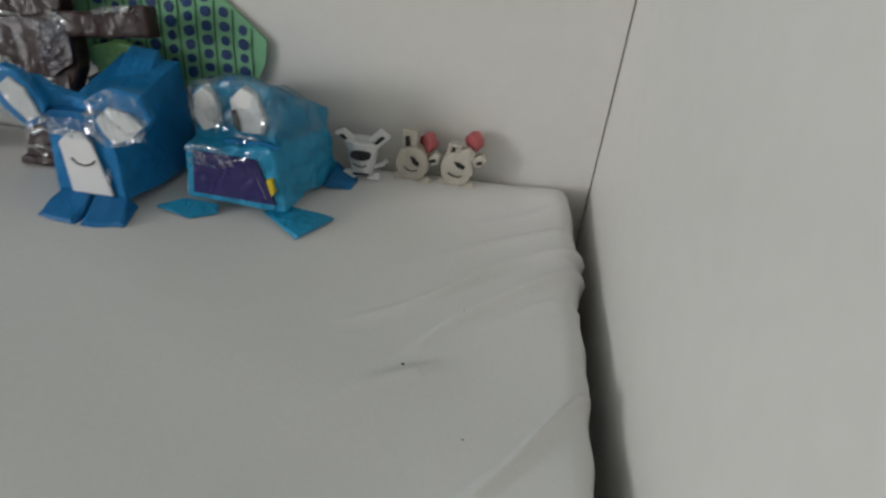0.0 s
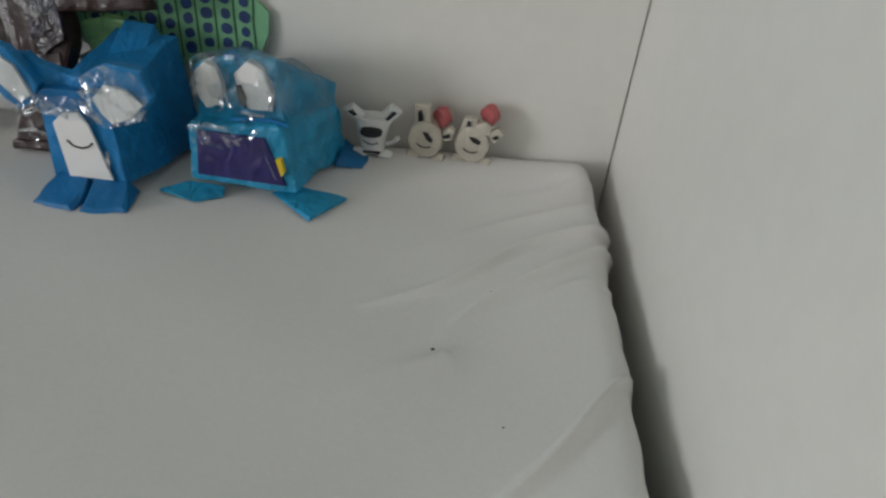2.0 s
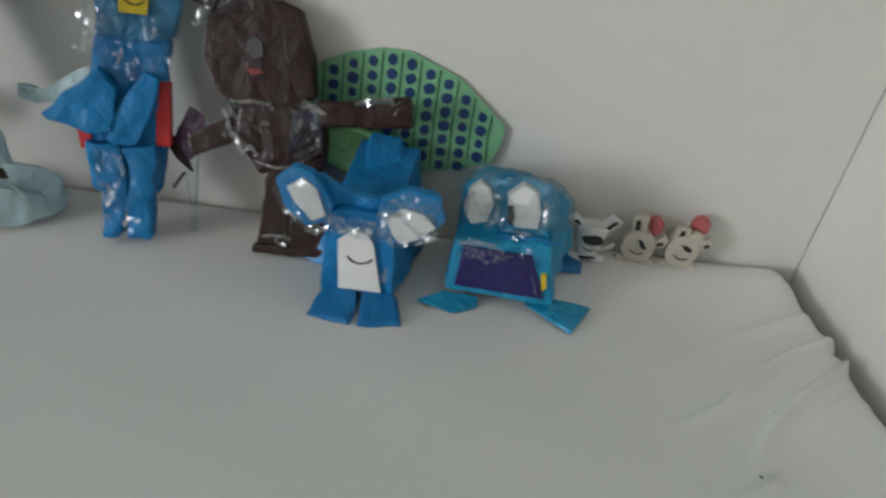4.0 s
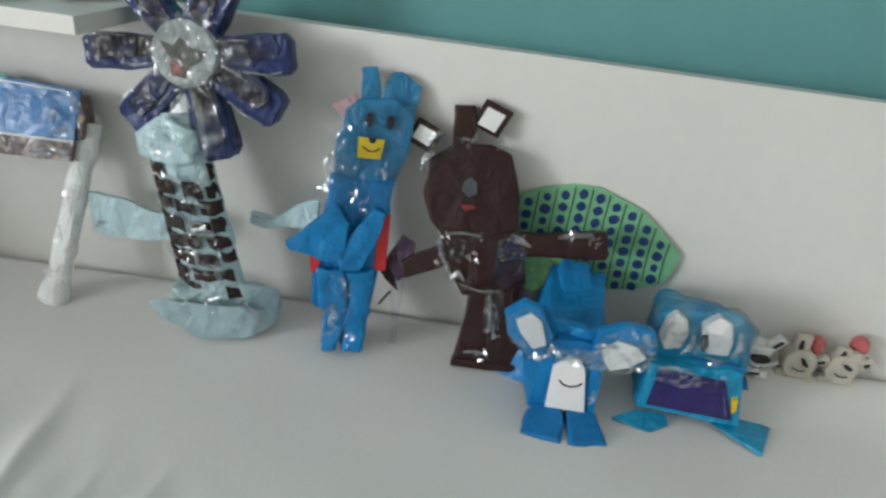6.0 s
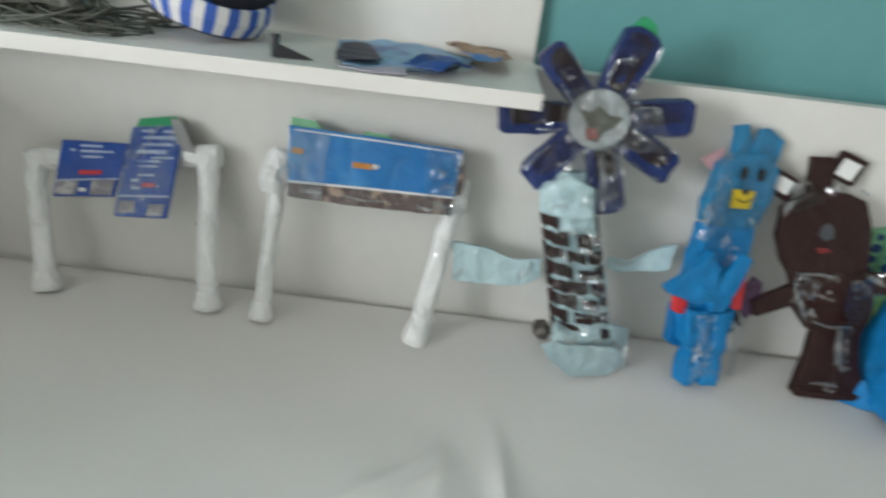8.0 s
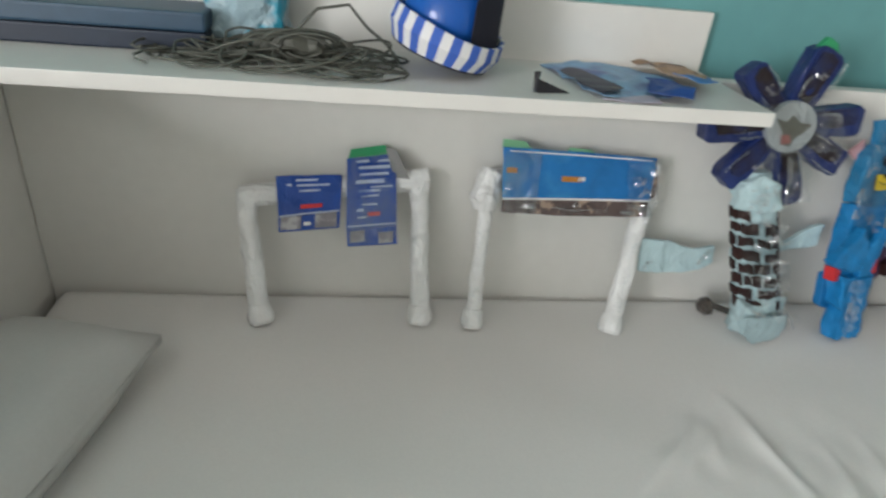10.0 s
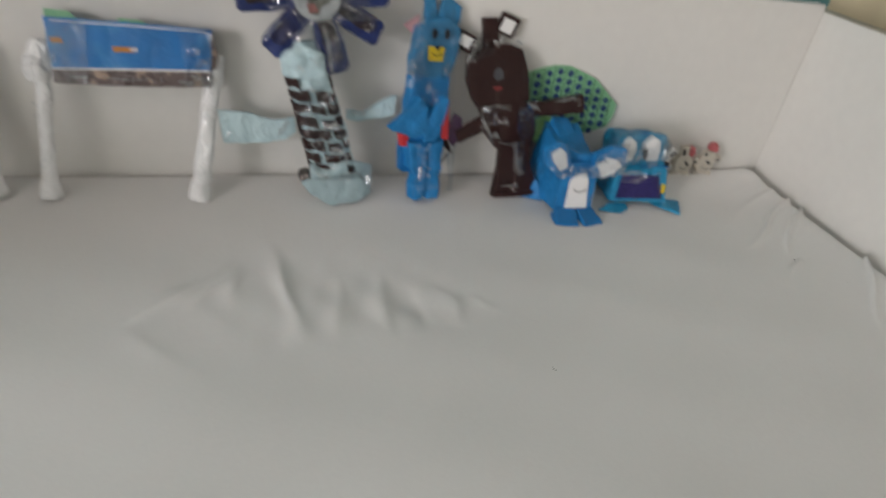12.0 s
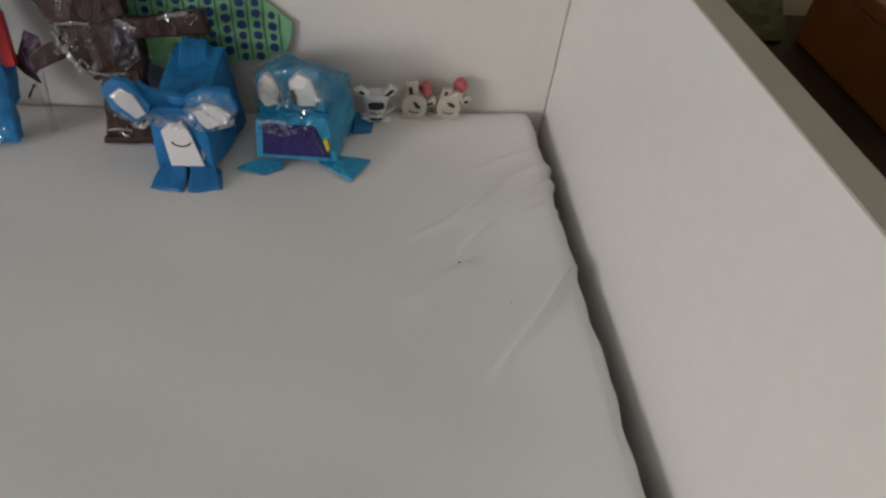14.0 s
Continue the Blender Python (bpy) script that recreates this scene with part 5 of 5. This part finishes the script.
def paper_cutouts():
    """Loose printed paper cut-outs lying across one another."""
    def lay(name, pts, z, mat, label, curl, seed):
        bm = slab(pts, -0.0006, 0.0006, 0.0, 0.0)
        crumple(bm, 0.0, 0.02)
        for v in bm.verts:
            x, y, zz = v.co
            v.co = Vector((x, zz, y + abs(noise.noise(Vector((x * 18, zz * 18, seed)))) * curl))
        ob = tagged(new(name, mesh(name, bm, mat)), label, "paper", "paper cut-outs on the shelf")
        ob.location = (-1.314, -0.05, SHELF + z)
        return ob
    lay("paper_cutout", [(-136, 76), (-97, 92), (-46, 108), (-6, 100), (22, 84), (56, 24), (14, -70), (-40, -84), (-92, -96), (-112, -40)], 0.001, SKY_PRINT, "sky blue printed paper cut-out lying flat", 0.012, 1.0)
    lay("paper_cutout", [(-121, 22), (-100, 44), (-86, 40), (-53, -58), (-70, -84), (-100, -96), (-112, -50)], 0.007, DUSK, "dark purple-brown printed paper cut-out", 0.006, 2.0)
    lay("paper_cutout", [(2, 4), (30, -14), (58, -44), (24, -108), (-4, -96), (-26, -78), (-8, -34)], 0.007, ROYAL, "royal blue paper cut-out", 0.016, 3.0)
    lay("paper_cutout", [(13, 92), (40, 110), (69, 104), (99, 84), (108, 23), (90, -30), (64, 2), (30, 42)], 0.010, TAN, "tan and brown printed paper cut-out", 0.013, 4.0)
    lay("paper_cutout", [(40, 0), (66, 4), (92, -6), (90, -40), (60, -44)], 0.016, AZURE, "bright blue paper cut-out", 0.010, 5.0)
    lay("paper_cutout", [(-96, -98), (-60, -90), (-20, -80), (-16, -106), (-52, -110)], 0.0015, LILAC, "pale lilac paper strip", 0.005, 6.0)


paper_cutouts()

tri = thing("black_paper_dart", (0, 0, 0), "small black folded paper dart on the shelf", "paper")
part("blade", hull([(0, 0, 0), (0.004, 0.020, 0.0), (0.050, 0.008, 0.0), (0.002, 0.008, 0.017), (0.0, 0.014, 0.016)], 0.0006), BLACK, tri)
part("fin", hull([(-0.003, 0.006, 0.0), (0.003, 0.014, 0.0), (-0.005, 0.008, 0.026), (0.006, 0.014, 0.026), (0.0, 0.004, 0.0), (0.002, 0.006, 0.026)], 0.0006), BLACK, tri)
tri.location = (-1.494, -0.135, SHELF)


def striped_tub():
    """Low tub with striped fabric sides, tipped up on one side, with a shiny blue pad inside."""
    f = thing("striped_tub", (-1.548, -0.050, SHELF + 0.002), "blue and white striped fabric tub tipped on its side", "tub", roll=17, turn=-12)
    f.scale = (0.88, 0.88, 0.88)
    n, r0, r1, cx = 36, 0.080, 0.090, -0.080
    for k in range(n):
        bm = bmesh.new()
        ring = []
        for a in (2 * math.pi * k / n, 2 * math.pi * (k + 1) / n):
            ca, sa = math.cos(a), math.sin(a)
            z = 0.050 + 0.004 * math.sin(a * 2)
            ring.append([bm.verts.new(p) for p in ((cx + r0 * ca, r0 * sa, 0.003), (cx + (r1 + 0.002) * ca, (r1 + 0.002) * sa, z * 0.55), (cx + r1 * ca, r1 * sa, z), (cx + (r1 - 0.005) * ca, (r1 - 0.005) * sa, z), (cx + (r0 - 0.005) * ca, (r0 - 0.005) * sa, 0.006))])
        for j in range(5):
            bm.faces.new((ring[0][j], ring[0][(j + 1) % 5], ring[1][(j + 1) % 5], ring[1][j]))
        part("stripe", bm, STRIPE_WHITE if k % 2 else STRIPE_BLUE, f)
    part("underside", tube([(cx, 0, 0.0), (cx, 0, 0.020)], [0.079, 0.078], 28), DARK_LINING, f, "dark underside")
    pad = bmesh.new()
    bmesh.ops.create_uvsphere(pad, u_segments=30, v_segments=18, radius=0.068)
    for v in pad.verts:
        v.co = Vector((v.co.x * 1.02 + cx - 0.008, v.co.y, v.co.z * 1.0 + 0.055))
    part("shiny_pad", pad, VINYL_BLUE, f, "shiny blue vinyl pad", True)
    part("dark_strap", hull([(cx + 0.040, -0.066, 0.040), (cx + 0.082, -0.020, 0.040), (cx + 0.080, 0.050, 0.045), (cx + 0.026, -0.062, 0.100), (cx + 0.060, -0.010, 0.125), (cx + 0.050, 0.060, 0.120), (cx + 0.02, -0.02, 0.132)], 0.005), DARK_LINING, f, "dark fabric strap")
    return f


striped_tub()


def cord_tangle():
    """A heap of loose grey cord."""
    rng = random.Random(11)
    f = thing("cord_tangle", (-1.838, -0.06, SHELF), "heap of tangled grey cord on the shelf", "cord")
    for k in range(44):
        cx, cy = rng.uniform(-0.13, 0.12), rng.uniform(-0.04, 0.05)
        rx, ry = rng.uniform(0.03, 0.085), rng.uniform(0.018, 0.05)
        ph, h = rng.uniform(0, 6.3), rng.uniform(0.004, 0.032) * (1.0 if abs(cx) < 0.08 else 0.4)
        path = []
        for s in range(26):
            a = ph + s / 25 * rng.uniform(5.6, 6.2)
            path.append((cx + rx * math.cos(a) + 0.004 * math.sin(3 * a + k), max(-0.095, cy + ry * math.sin(a)), 0.003 + h * (0.5 + 0.5 * math.sin(a * 1.5 + k))))
        part("cord_loop", tube(path, [0.0017] * len(path), 6), CORD, f, smooth=True)
    part("cord_loop", tube([(0.02, 0.0, 0.03), (0.06, 0.0, 0.072), (0.10, 0.01, 0.078), (0.125, 0.01, 0.05), (0.15, 0.02, 0.03), (0.17, 0.02, 0.006)], [0.002] * 6, 6, 0, 0, 1, True, 3), CORD, f, smooth=True)
    for k in range(12):
        cx, rx, rz = rng.uniform(0.0, 0.06), rng.uniform(0.035, 0.06), rng.uniform(0.010, 0.022)
        path = [(cx + rx * math.cos(a), 0.012 * math.sin(a + k) - 0.012 + 0.002 * k, 0.026 + rz * math.sin(a)) for a in (j * math.pi / 10 for j in range(20))]
        part("cord_loop", tube(path, [0.0017] * len(path), 6), CORD, f, smooth=True)
    part("cord_coil", tube([(-0.02, 0.0, 0.016), (0.0, 0.0, 0.024), (0.03, 0.0, 0.028), (0.06, 0.0, 0.022), (0.075, 0.0, 0.014)], [0.008, 0.015, 0.017, 0.014, 0.006], 14, 0.007, 1.0, 0.8, True, 3), CORD, f, "dense wound bundle of cord")
    return f


cord_tangle()

bag = tagged(new("plastic_bag", mesh("plastic_bag", hull([(-0.05, -0.02, 0), (0.05, -0.022, 0), (0.06, 0.02, 0), (-0.05, 0.025, 0), (-0.056, -0.016, 0.12), (0.052, -0.02, 0.13), (0.05, 0.02, 0.15), (-0.05, 0.02, 0.14), (0.0, -0.03, 0.06)], 0.006, 0.007, 0.014, 2.0), BAG)), "crumpled pale blue printed plastic bag", "bag")
bag.location = (-1.882, 0.024, SHELF)
box_ob = thing("slate_blue_case", (-2.08, 0.015, SHELF), "flat slate blue case lying on the shelf", "case")
part("lower_shell", box(-0.14, 0.155, -0.055, 0.04, 0.0, 0.026, 0.003), SLATE, box_ob)
# the lid's colour holds the same shelf-end shade
part("lid", box(-0.14, 0.155, -0.055, 0.04, 0.027, 0.052, 0.004), material("blue_grey_lid", (0.028, 0.065, 0.11, 1), 0.45, 0.15, 50, 0.1, 90), box_ob, "blue-grey lid")

# ---- specks of lint on the sheet ----
for i, (x, y, r) in enumerate(((-0.194, -0.378, 0.0021), (-0.060, -0.406, 0.0019), (-0.146, -0.290, 0.0013), (-0.206, -0.296, 0.0012), (-0.132, -0.452, 0.0012), (-0.80, -0.60, 0.0018), (-0.095, -0.265, 0.0012))):
    bm = bmesh.new()
    bmesh.ops.create_icosphere(bm, subdivisions=1, radius=r * 0.8)
    for v in bm.verts:
        v.co = Vector((v.co.x * 1.3, v.co.y * 0.8, v.co.z * 0.5)) + noise.noise_vector(v.co * 900) * r * 0.4
    sp = tagged(new("lint_speck", mesh("lint_speck", bm, LINT)), "tiny dark speck of lint on the sheet", "speck", "specks of lint")
    sp.location = (x, y, BED_TOP + 0.0035)

mark = bmesh.new()
bmesh.ops.create_icosphere(mark, subdivisions=1, radius=0.0025)
mk = tagged(new("board_scuff", mesh("board_scuff", mark, LINT)), "small dark scuff on the white back board", "scuff")
mk.matrix_world = Matrix.Translation((-1.668, -0.0008, 0.598)) @ Matrix.Diagonal((1, 0.3, 0.8, 1))

# ---- beyond the end board ----
cab = thing("dark_wood_cabinet", (0.36, -0.48, 0.0), "low dark-stained wooden cabinet beyond the bed's end", "cabinet")
part("body", box(-0.22, 0.50, -0.55, 0.52, 0.05, 0.66, 0.004), DARK_WOOD, cab)
part("top", box(-0.24, 0.52, -0.57, 0.54, 0.661, 0.69, 0.005), DARK_WOOD, cab)
for dx in (-0.16, 0.44):
    for dy in (-0.49, 0.46):
        part("foot", box(dx - 0.03, dx + 0.03, dy - 0.03, dy + 0.03, 0.0, 0.05, 0.003), DARK_WOOD, cab)
amber = thing("amber_wood_box", (0.52, -0.18, 0.691), "amber varnished wooden box on the dark cabinet", "box")
part("body", box(-0.14, 0.22, -0.16, 0.14, 0.0, 0.10, 0.004), AMBER_WOOD, amber)
part("lid", box(-0.145, 0.225, -0.165, 0.145, 0.101, 0.125, 0.004), AMBER_WOOD, amber)
cu = tagged(new("olive_cloth", mesh("olive_cloth", hull([(-0.09, -0.05, 0), (0.06, -0.06, 0), (0.07, 0.05, 0), (-0.08, 0.05, 0), (-0.05, -0.03, 0.06), (0.04, -0.02, 0.07), (0.0, 0.04, 0.06)], 0.012, 0.008, 0.02, 4.0), OLIVE)), "folded olive cloth on the dark cabinet", "cloth")
cu.location = (0.30, 0.0, 0.691)
